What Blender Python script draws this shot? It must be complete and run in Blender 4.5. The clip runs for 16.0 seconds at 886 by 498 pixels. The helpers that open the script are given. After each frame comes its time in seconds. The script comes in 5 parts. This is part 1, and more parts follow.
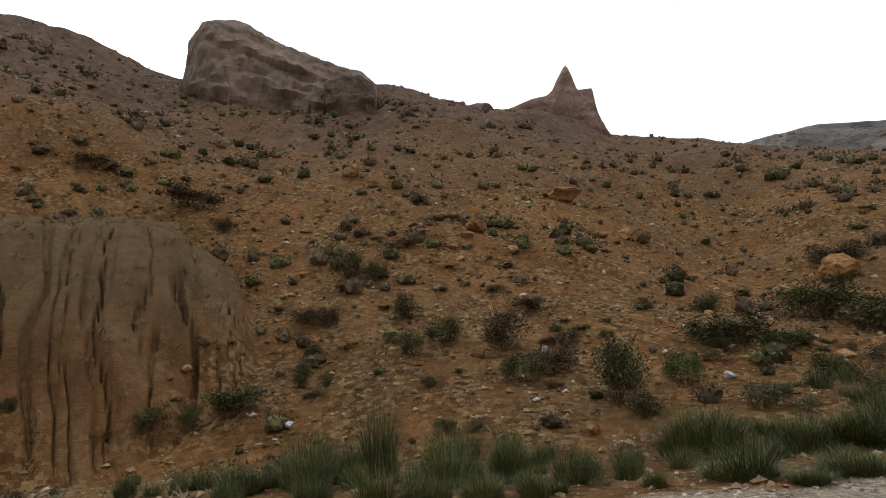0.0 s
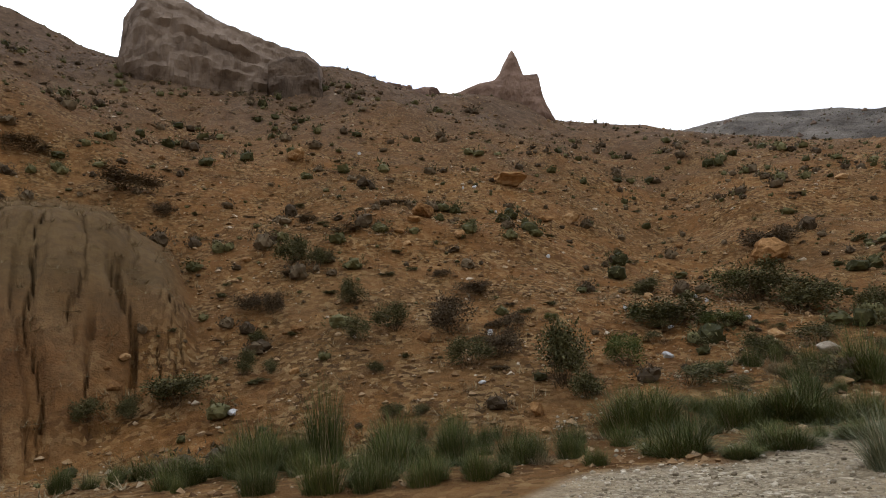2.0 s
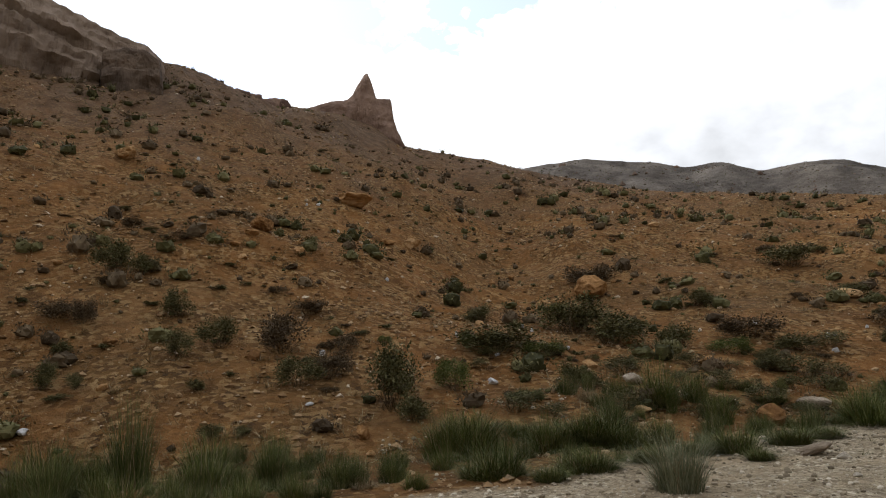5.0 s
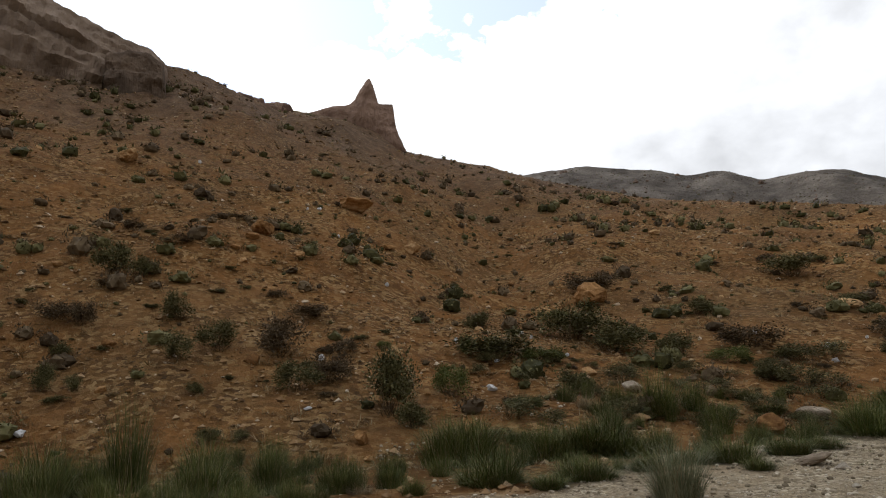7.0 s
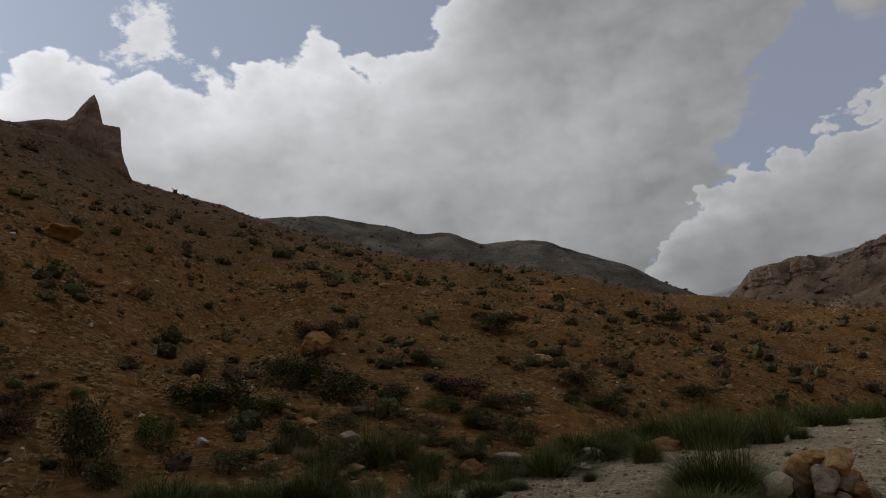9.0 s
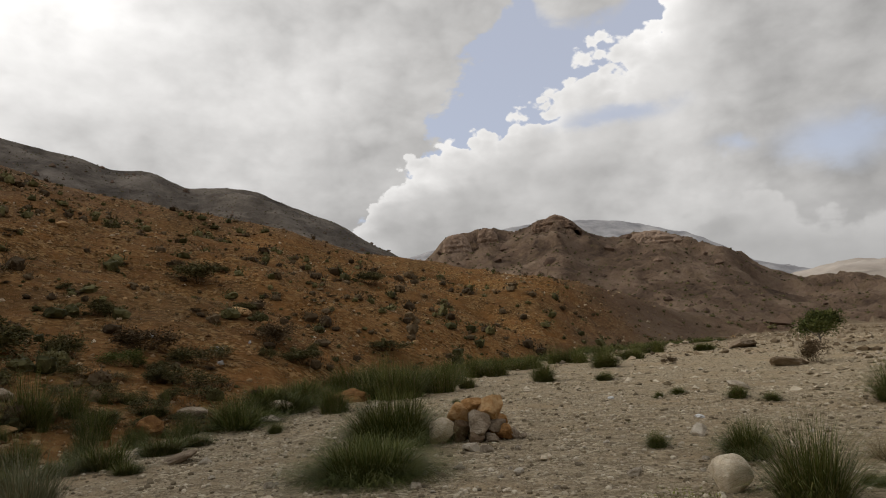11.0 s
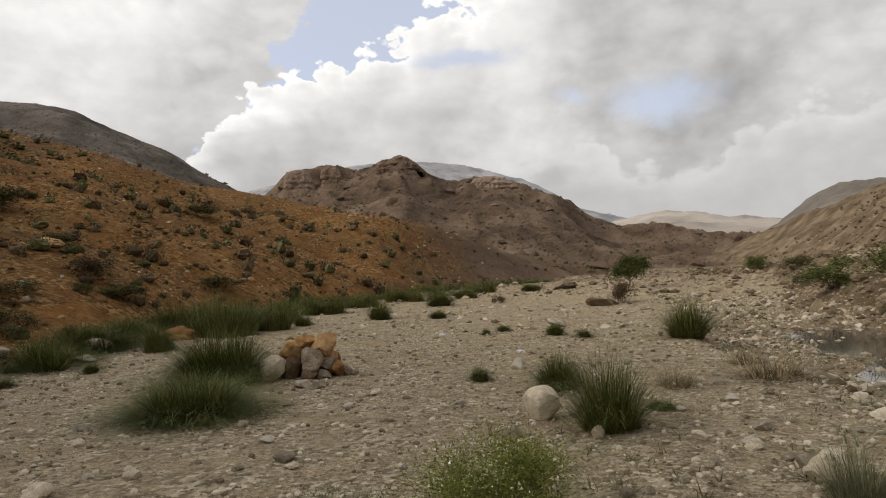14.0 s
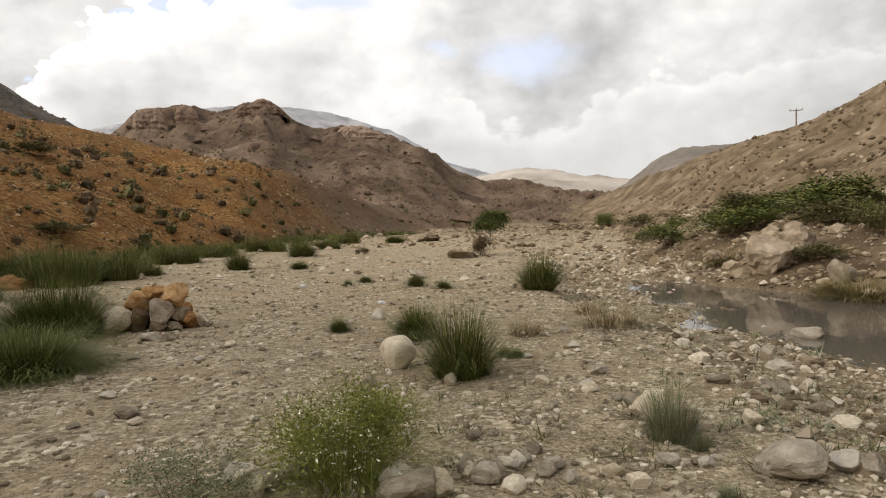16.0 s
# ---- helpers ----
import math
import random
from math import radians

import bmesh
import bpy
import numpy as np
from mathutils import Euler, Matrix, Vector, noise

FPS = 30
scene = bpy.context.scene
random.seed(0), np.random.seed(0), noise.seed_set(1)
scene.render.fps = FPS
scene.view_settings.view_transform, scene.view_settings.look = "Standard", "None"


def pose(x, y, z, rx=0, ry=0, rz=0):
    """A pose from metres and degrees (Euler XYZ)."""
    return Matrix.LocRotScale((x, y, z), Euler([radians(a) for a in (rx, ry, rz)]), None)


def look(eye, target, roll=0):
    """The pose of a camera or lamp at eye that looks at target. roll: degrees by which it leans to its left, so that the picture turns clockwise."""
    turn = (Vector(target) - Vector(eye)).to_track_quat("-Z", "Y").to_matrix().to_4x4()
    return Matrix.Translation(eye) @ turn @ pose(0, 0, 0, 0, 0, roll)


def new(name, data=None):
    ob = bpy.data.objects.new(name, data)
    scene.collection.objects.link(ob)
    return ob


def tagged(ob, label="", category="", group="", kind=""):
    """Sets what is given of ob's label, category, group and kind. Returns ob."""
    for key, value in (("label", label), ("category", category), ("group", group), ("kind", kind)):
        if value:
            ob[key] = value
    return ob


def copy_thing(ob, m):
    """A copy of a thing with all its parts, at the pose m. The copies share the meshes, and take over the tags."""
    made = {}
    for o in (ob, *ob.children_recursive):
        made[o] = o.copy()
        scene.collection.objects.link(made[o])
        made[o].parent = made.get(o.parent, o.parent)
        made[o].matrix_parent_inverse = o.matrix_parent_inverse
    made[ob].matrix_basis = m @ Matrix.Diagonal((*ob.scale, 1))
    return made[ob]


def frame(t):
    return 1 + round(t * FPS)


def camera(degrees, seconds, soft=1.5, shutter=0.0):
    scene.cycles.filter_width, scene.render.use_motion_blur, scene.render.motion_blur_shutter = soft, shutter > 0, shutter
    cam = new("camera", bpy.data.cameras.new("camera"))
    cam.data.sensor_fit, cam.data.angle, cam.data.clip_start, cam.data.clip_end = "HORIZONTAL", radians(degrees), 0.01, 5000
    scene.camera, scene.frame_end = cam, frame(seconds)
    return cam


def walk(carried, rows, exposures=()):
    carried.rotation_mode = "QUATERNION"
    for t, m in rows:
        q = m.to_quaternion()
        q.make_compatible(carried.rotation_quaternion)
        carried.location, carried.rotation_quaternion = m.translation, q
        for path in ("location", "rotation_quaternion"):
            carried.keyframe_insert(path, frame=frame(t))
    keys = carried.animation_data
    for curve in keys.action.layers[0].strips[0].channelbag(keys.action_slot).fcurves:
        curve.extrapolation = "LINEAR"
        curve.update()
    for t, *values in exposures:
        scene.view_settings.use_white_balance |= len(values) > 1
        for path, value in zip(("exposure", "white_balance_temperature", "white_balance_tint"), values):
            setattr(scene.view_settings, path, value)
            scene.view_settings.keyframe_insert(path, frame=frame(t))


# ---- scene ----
cam = camera(66.57, 16.0, soft=1.05)


def aim(az, el, roll):
    """The camera swings on an arm's length round the standing point."""
    a, e = radians(az), radians(el)
    eye = (0.35 * math.sin(a), 0.35 * math.cos(a), 1.6)
    return look(eye, (eye[0] + math.sin(a) * math.cos(e), eye[1] + math.cos(a) * math.cos(e), eye[2] + math.sin(e)), roll)


walk(cam, [
    (0, aim(-62.00, 10.98, -3.95)),
    (0.5, aim(-60.65, 10.68, -3.86)),
    (1, aim(-59.52, 10.75, -4.15)),
    (1.5, aim(-58.42, 10.19, -4.28)),
    (2, aim(-57.58, 9.33, -4.85)),
    (2.5, aim(-54.77, 9.67, -4.09)),
    (3, aim(-49.60, 10.24, -3.28)),
    (3.5, aim(-45.41, 10.40, -3.27)),
    (4, aim(-44.61, 10.57, -3.79)),
    (4.5, aim(-44.14, 10.30, -3.42)),
    (6.8, aim(-44.16, 10.29, -2.40)),
    (7, aim(-43.98, 10.70, -2.50)),
    (7.5, aim(-39.28, 11.83, -2.59)),
    (8, aim(-33.86, 12.99, -3.21)),
    (8.5, aim(-30.99, 13.14, -3.16)),
    (9, aim(-21.16, 13.67, -3.17)),
    (9.5, aim(-10.69, 12.80, -3.82)),
    (10, aim(-3.26, 10.56, -3.35)),
    (10.2, aim(-1.59, 10.04, -3.37)),
    (12.3, aim(9.40, 7.25, -2.05)),
    (12.5, aim(10.41, 7.11, -2.00)),
    (13, aim(12.59, 5.52, -2.18)),
    (13.5, aim(14.89, 4.58, -1.88)),
    (14, aim(16.36, 2.75, -2.26)),
    (14.5, aim(18.37, 0.70, -2.28)),
    (15, aim(20.91, 1.43, -1.57)),
    (15.5, aim(23.54, 0.22, -1.52)),
    (16, aim(27.60, -1.70, -1.10)),
], exposures=[(0.0, 0.7, 5850, 10), (2.0, 0.78, 5950, 10), (2.5, 0.9, 5900, 10), (3.0, 0.95, 6000, 10), (3.5, 0.52, 6050, 10), (4.0, 0.48, 6100, 10), (7.0, 0.38, 6150, 10), (7.5, 0.05, 6200, 10), (8.0, -0.5, 6250, 10), (8.5, -0.6, 6300, 10), (9.0, -1.0, 6250, 10), (9.5, -0.85, 6350, 10), (10.0, -0.35, 6450, 10), (10.2, -0.28, 6500, 10), (12.3, 0.0, 6600, 10), (14.5, 0.18, 6600, 10), (15.5, 0.3, 6600, 10), (16.0, 0.6, 6650, 10)])

# ---- light ----
SUN_AZ, SUN_EL = radians(-86.0), radians(27.0)
to_sun = Vector((math.sin(SUN_AZ) * math.cos(SUN_EL), math.cos(SUN_AZ) * math.cos(SUN_EL), math.sin(SUN_EL)))
sun = new("sun", bpy.data.lights.new("sun", "SUN"))
sun.data.energy, sun.data.angle, sun.data.color = 1.6, radians(9), (1.0, 0.94, 0.84)
sun.matrix_world = look(to_sun * 100, (0, 0, 0))

world = bpy.data.worlds.new("sky")
scene.world = world
world.use_nodes = True


def wire(tree):
    """Short-hand for building nodes in a tree."""
    def node(kind, *inputs, **settings):
        n = tree.nodes.new(kind)
        for key, value in settings.items():
            setattr(n, key, value)
        for i, value in enumerate(inputs):
            if value is None:
                continue
            if isinstance(value, bpy.types.NodeSocket):
                tree.links.new(value, n.inputs[i])
            else:
                n.inputs[i].default_value = value
        return n
    return node


def build_sky():
    tree = world.node_tree
    tree.nodes.clear()
    node = wire(tree)

    def calc(op, a, b=0.0, c=0.0, clamp=False):
        return node("ShaderNodeMath", a, b, c, operation=op, use_clamp=clamp).outputs[0]

    def vec(op, a, b=(0, 0, 0)):
        return node("ShaderNodeVectorMath", a, b, operation=op)

    def fade(value, a, b, low=0.0, high=1.0):
        return node("ShaderNodeMapRange", value, a, b, low, high, interpolation_type="SMOOTHSTEP").outputs[0]

    def line(value, start, end, top, rows):
        """A value along a line given by rows of (degrees, value)."""
        n = node("ShaderNodeValToRGB", node("ShaderNodeMapRange", value, start, end, 0.0, 1.0).outputs[0])
        while len(n.color_ramp.elements) < len(rows):
            n.color_ramp.elements.new(0.5)
        for e, (at, v) in zip(n.color_ramp.elements, rows):
            e.position, e.color = (at - start) / (end - start), (v / top, v / top, v / top, 1)
        return calc("MULTIPLY", node("ShaderNodeSeparateColor", n.outputs[0]).outputs[0], top)

    def over(share, below, above):
        mix = tree.nodes.new("ShaderNodeMix")
        mix.data_type = "RGBA"
        for socket, value in zip((mix.inputs[0], mix.inputs[6], mix.inputs[7]), (share, below, above)):
            tree.links.new(value, socket)
        return mix.outputs[2]

    ray = node("ShaderNodeTexCoord").outputs["Generated"]
    xyz = node("ShaderNodeSeparateXYZ", ray).outputs
    az = calc("MULTIPLY", calc("ARCTAN2", xyz[0], xyz[1]), 57.2958)
    el = calc("MULTIPLY", calc("ARCSINE", xyz[2]), 57.2958)
    facing = vec("DOT_PRODUCT", ray, tuple(to_sun)).outputs["Value"]
    ahead = calc("MAXIMUM", facing, 0.0)
    near_sun = calc("ADD", calc("MULTIPLY", calc("POWER", ahead, 2.0), 0.62), calc("ADD", calc("MULTIPLY", calc("POWER", ahead, 14.0), 0.8), calc("MULTIPLY", calc("POWER", ahead, 600.0), 5.0)))

    swell = vec("MULTIPLY", ray, (1.0, 1.0, 1.5)).outputs[0]
    wisp = node("ShaderNodeTexNoise", swell, None, 7.0, 7.0, 0.6).outputs["Color"]
    swell = vec("ADD", swell, vec("MULTIPLY", vec("SUBTRACT", wisp, (0.5, 0.5, 0.5)).outputs[0], (0.035, 0.035, 0.035)).outputs[0]).outputs[0]

    def puffs(scale):
        return calc("SUBTRACT", 0.42, node("ShaderNodeTexVoronoi", swell, None, scale, 2.0, 0.5, 2.3, feature="F1").outputs[0])

    def drift(scale, detail=5.0, rough=0.55, shift=(0, 0, 0)):
        return calc("SUBTRACT", node("ShaderNodeTexNoise", vec("ADD", swell, shift).outputs[0], None, scale, detail, rough).outputs[0], 0.5)

    big, small, fine = puffs(8.0), puffs(21.0), drift(38.0, 6.0, 0.65)
    billow = calc("ADD", calc("MULTIPLY", big, 5.0), calc("ADD", calc("MULTIPLY", small, 2.6), calc("MULTIPLY_ADD", fine, 1.6, 3.0)))
    soft = calc("ADD", calc("MULTIPLY", drift(6.0, 8.0, 0.62), 11.0), calc("MULTIPLY", small, 1.5))
    body = drift(2.6, 5.0, 0.5, (2.1, 0.7, 1.4))
    ruffle = calc("SUBTRACT", drift(7.0, 6.0, 0.55), drift(7.0, 3.0, 0.5, (0.025, -0.01, -0.03)))
    relief = calc("ADD", calc("MULTIPLY", body, 0.80), calc("ADD", calc("MULTIPLY", ruffle, 0.45), calc("MULTIPLY", small, 0.07)))

    def bank(colour, depth, crisp, grey, white, rim, tint=(1.0, 0.99, 0.98), shaded=1.0, holes=None, lit_depth=None):
        """A cloud bank laid over the sky: depth is how many degrees inside its edge."""
        share = fade(depth, 0.0, crisp)
        if holes is not None:
            share = calc("MULTIPLY", share, calc("SUBTRACT", 1.0, holes))
        lit = calc("POWER", 2.718, calc("MULTIPLY", calc("MAXIMUM", depth if lit_depth is None else lit_depth, 0.0), -1.0 / rim))
        tone = calc("ADD", calc("ADD", calc("MULTIPLY", lit, white), grey), calc("MULTIPLY", relief, shaded))
        tone = calc("MULTIPLY", tone, calc("ADD", calc("ADD", near_sun, 1.02), fade(el, 30.0, 75.0, 0.0, 0.55)))
        return over(share, colour, vec("MULTIPLY", node("ShaderNodeCombineXYZ", tone, tone, tone).outputs[0], tint).outputs[0])

    blue = node("ShaderNodeTexSky", sky_type="NISHITA", sun_disc=False, sun_elevation=SUN_EL, sun_rotation=SUN_AZ, altitude=1500.0, dust_density=2.5)
    colour = node("ShaderNodeVectorMath", blue.outputs[0], (0.055, 0.055, 0.055), (0.43, 0.445, 0.51), operation="MULTIPLY_ADD").outputs[0]
    glare = calc("MULTIPLY", near_sun, 0.34)
    colour = vec("ADD", colour, vec("MULTIPLY", node("ShaderNodeCombineXYZ", glare, glare, glare).outputs[0], (0.80, 0.97, 1.18)).outputs[0]).outputs[0]
    # loose tufts in the blue towards the sun
    tufts = calc("ADD", calc("MULTIPLY", drift(6.5, 8.0, 0.62, (0.4, 0.0, 2.2)), 26.0), calc("SUBTRACT", small, 0.9))
    tufts = calc("ADD", tufts, calc("MULTIPLY", fade(az, -40.0, 30.0), -3.0))
    colour = bank(colour, tufts, 1.6, 0.80, 0.22, 3.0)
    # the broad grey bank, with a heaped white top and a ragged further end
    top = line(az, -180.0, 60.0, 60.0, [(-180, 30), (-140, 44), (-100, 30), (-70, 22), (-61, 19), (-57.5, 24), (-54, 28.5), (-48, 27.8), (-44, 27.6), (-38, 29.6), (-34, 30.6), (-28, 31), (-24, 30), (-20, 33), (-15, 42), (-8, 56), (60, 60)])
    end = calc("SUBTRACT", line(el, 0.0, 60.0, 60.0, [(0, 10), (12, 18), (15, 20.3), (17, 22.4), (21.8, 25.0), (25, 27), (28.5, 31.5), (34, 37), (60, 60)]), 18.6)
    crown = calc("ADD", calc("SUBTRACT", top, el), billow)
    depth = calc("MINIMUM", crown, calc("ADD", calc("SUBTRACT", end, az), calc("MULTIPLY", soft, 1.0)))
    grey = line(az, -180.0, 60.0, 1.0, [(-180, 0.62), (-60, 0.70), (-22, 0.68), (-8, 0.62), (4, 0.52), (20, 0.50), (60, 0.5)])
    colour = bank(colour, depth, 0.9, grey, 0.50, 4.0, lit_depth=crown)
    # the heaped bank beyond the gap, and the grey masses that follow it
    top = line(az, -30.0, 180.0, 60.0, [(-30, 0), (-6, 8.5), (-2.2, 13.2), (0.3, 15.2), (3.5, 16.7), (6.4, 18.9), (9.4, 19.9), (12, 20.7), (14.2, 20.6), (15, 22.3), (17, 23.2), (20, 23.8), (22, 25.5), (25, 30), (28, 40), (60, 52), (120, 40), (180, 30)])
    depth = calc("ADD", calc("SUBTRACT", top, el), billow)
    holes = None
    for a, e, wide, tall, deep in ((34.4, 13.6, 4.4, 2.2, 1.0), (18.2, 18.0, 4.6, 1.0, 1.1), (27.0, 14.4, 2.4, 0.9, 0.8), (66, 24, 10, 4, 1.0)):
        u = calc("DIVIDE", calc("SUBTRACT", calc("ADD", az, calc("MULTIPLY", soft, 0.7)), a), wide)
        v = calc("DIVIDE", calc("SUBTRACT", calc("ADD", el, calc("MULTIPLY", soft, 0.35)), e), tall)
        hole = calc("POWER", 2.718, calc("MULTIPLY", calc("ADD", calc("MULTIPLY", u, u), calc("MULTIPLY", v, v)), -1.0))
        hole = fade(calc("MULTIPLY", hole, deep), 0.1, 1.1, 0.0, 0.85)
        holes = hole if holes is None else calc("MAXIMUM", holes, hole)
    grey = line(az, -30.0, 180.0, 1.0, [(-30, 0.60), (-3, 0.53), (1, 0.49), (6, 0.54), (12, 0.59), (20, 0.60), (24.5, 0.68), (27, 0.60), (30, 0.46), (40, 0.45), (47, 0.48), (55, 0.52), (180, 0.58)])
    colour = bank(colour, depth, 0.5, grey, 0.42, 3.4, holes=holes)
    # grey blob that overhangs the gap
    foot = line(az, 0.0, 40.0, 60.0, [(0, 60), (10, 42), (11.6, 29), (12.8, 26), (14, 25.2), (17, 25), (20, 25.6), (22, 27.2), (24.5, 31), (27, 42), (40, 60)])
    colour = bank(colour, calc("ADD", calc("SUBTRACT", el, foot), calc("MULTIPLY", soft, 0.35)), 1.3, 0.60, 0.0, 3.0)
    # low heaps over the far range
    top = line(az, 0.0, 180.0, 60.0, [(0, 4), (12, 6), (15.5, 8), (16.6, 9.4), (17.6, 10.6), (19, 11), (20.5, 10.5), (21.5, 9.4), (23, 11), (24, 12), (26, 12.6), (28, 12), (30, 12.3), (31.4, 11), (35, 9.8), (38, 11), (41, 13), (46, 14.6), (50, 13.4), (56, 15), (70, 12), (180, 10)])
    colour = bank(colour, calc("ADD", calc("SUBTRACT", top, el), calc("MULTIPLY_ADD", billow, 0.55, -1.8)), 1.0, 0.47, 0.20, 1.6, shaded=0.8)
    # pale haze low down
    haze = node("ShaderNodeCombineXYZ", calc("MULTIPLY_ADD", near_sun, 0.6, 0.52), calc("MULTIPLY_ADD", near_sun, 0.6, 0.52), calc("MULTIPLY_ADD", near_sun, 0.6, 0.52)).outputs[0]
    colour = over(fade(el, 1.0, 12.0, 0.75, 0.0), colour, haze)
    back = node("ShaderNodeBackground", colour, 1.0)
    tree.links.new(back.outputs[0], node("ShaderNodeOutputWorld").inputs[0])


build_sky()

# ---- the lie of the land, metres ----
def lattice(ix, iy, seed):
    n = (ix.astype(np.int64) * 374761393 + iy.astype(np.int64) * 668265263 + seed * 1442695041) & 0x7FFFFFFF
    n = ((n ^ (n >> 13)) * 1274126177) & 0x7FFFFFFF
    return ((n ^ (n >> 16)) & 0xFFFF) / 32767.5 - 1.0


def grain(x, y, seed=0):
    """Smooth noise, -1 to 1, one cell a metre."""
    ix, iy = np.floor(x), np.floor(y)
    fx, fy = x - ix, y - iy
    fx, fy = fx * fx * (3 - 2 * fx), fy * fy * (3 - 2 * fy)
    a, b = lattice(ix, iy, seed), lattice(ix + 1, iy, seed)
    c, d = lattice(ix, iy + 1, seed), lattice(ix + 1, iy + 1, seed)
    return (a * (1 - fx) + b * fx) * (1 - fy) + (c * (1 - fx) + d * fx) * fy


def fbm(x, y, size, octaves=4, seed=0):
    total, amp = 0.0, 1.0
    for k in range(octaves):
        total = total + amp * grain(x / size + 17.3 * k, y / size - 9.1 * k, seed + k)
        size, amp = size / 2.03, amp * 0.5
    return total


def ridged(x, y, size, octaves=4, seed=0):
    total, amp = 0.0, 1.0
    for k in range(octaves):
        total = total + amp * (1 - 2 * np.abs(grain(x / size + 7.7 * k, y / size + 3.1 * k, seed + k)))
        size, amp = size / 2.03, amp * 0.5
    return total


def along(az, rows, column, soft=1.6):
    """A value along a line of the land that is given by bearings, softened."""
    xs, ys = [r[0] for r in rows], [r[column] for r in rows]
    return sum(w * np.interp(az + d * soft, xs, ys) for d, w in ((-1, 0.2), (-0.5, 0.2), (0, 0.2), (0.5, 0.2), (1, 0.2)))


def step(a, b, x):
    t = np.clip((x - a) / float(b - a), 0, 1)
    return t * t * (3 - 2 * t)


# bearing, foot's distance, crest's distance, crest's height
RED_HILL = [(-150, 22, 60, 12), (-125, 18, 66, 28), (-108, 17, 74, 40), (-97, 17, 75, 42.6), (-92, 17, 75, 41.2), (-86, 16.5, 76, 38.6),
            (-80, 15.5, 78, 37.5), (-72, 14.3, 80, 37.5), (-66, 13.6, 80, 38.6), (-60, 13.2, 82, 36.4), (-56, 13, 84, 35.7), (-51, 12.8, 85, 33.6),
            (-47, 12.6, 85, 30.8), (-37, 13.0, 82, 25.8), (-28, 14, 78, 20.0), (-25, 14.4, 77, 19.2), (-12, 18.5, 75, 16.0), (0, 31, 74, 12.3),
            (11, 46, 76, 8.5), (18, 60, 88, 4.7), (21, 66, 94, 3.2), (25, 74, 104, 2.0), (32, 92, 130, 1.0)]
GREY_RIDGE = [(-70, 200, 420, 60), (-45, 200, 430, 115), (-37, 200, 430, 126), (-31.3, 200, 430, 131.5), (-27, 200, 430, 125), (-23.3, 200, 430, 118), (-20.3, 200, 430, 118.5),
              (-17.4, 200, 425, 107), (-13.5, 200, 420, 106), (-7, 190, 410, 86), (-3.5, 190, 405, 73), (-0.3, 190, 400, 58), (4, 190, 400, 38), (10, 190, 400, 8)]
ROCKY_HILL = [(-4, 150, 240, 14), (0, 150, 245, 26), (2.4, 140, 250, 37), (3.4, 132, 250, 42.5), (4.8, 130, 250, 43), (5.7, 128, 250, 41), (6.5, 127, 250, 45.5), (7.6, 126, 250, 44.5),
              (8.6, 125, 250, 42), (10.2, 122, 250, 42.5), (11.5, 121, 250, 46), (13.3, 120, 250, 48), (14.6, 120, 250, 46), (15.6, 120, 250, 42), (17.5, 120, 250, 38),
              (19.5, 120, 250, 38.5), (20.8, 120, 250, 39.5), (24, 122, 250, 34.5), (27.5, 125, 250, 27.5), (30.9, 130, 250, 20), (34.5, 130, 240, 16), (38, 130, 230, 12), (41, 130, 220, 9.5), (46, 130, 210, 5)]
FAR_RANGE = [(-6, 900, 1500, 150), (0, 900, 1500, 214), (4, 900, 1500, 235), (8.4, 900, 1500, 268), (12, 900, 1500, 270), (16, 900, 1500, 266), (19, 900, 1500, 255), (24.5, 900, 1500, 209),
             (29.7, 850, 1400, 134), (33, 850, 1400, 105), (38, 850, 1400, 70), (46, 850, 1400, 40)]
PALE_HILLS = [(26, 420, 800, 40), (30, 420, 800, 58), (32, 420, 800, 63), (35.4, 420, 800, 69), (38, 420, 800, 63), (40.7, 420, 800, 56), (43, 420, 800, 50), (50, 420, 800, 40)]
MESA = [(42, 300, 560, 22), (44, 300, 560, 42), (46, 300, 560, 57), (49.4, 300, 560, 60), (56, 300, 560, 60), (70, 300, 560, 50)]
RIGHT_HILL = [(36, 130, 200, 3.4), (39.8, 120, 190, 8), (42.5, 105, 180, 12.2), (46.9, 75, 150, 14.2), (51, 48, 128, 15.2), (55, 36, 115, 16), (58.6, 31, 105, 17.9), (61, 29, 100, 19.8),
              (68, 27, 96, 26), (80, 30, 95, 33), (110, 34, 95, 32), (150, 40, 95, 24), (190, 45, 95, 16), (212, 45, 90, 12)]


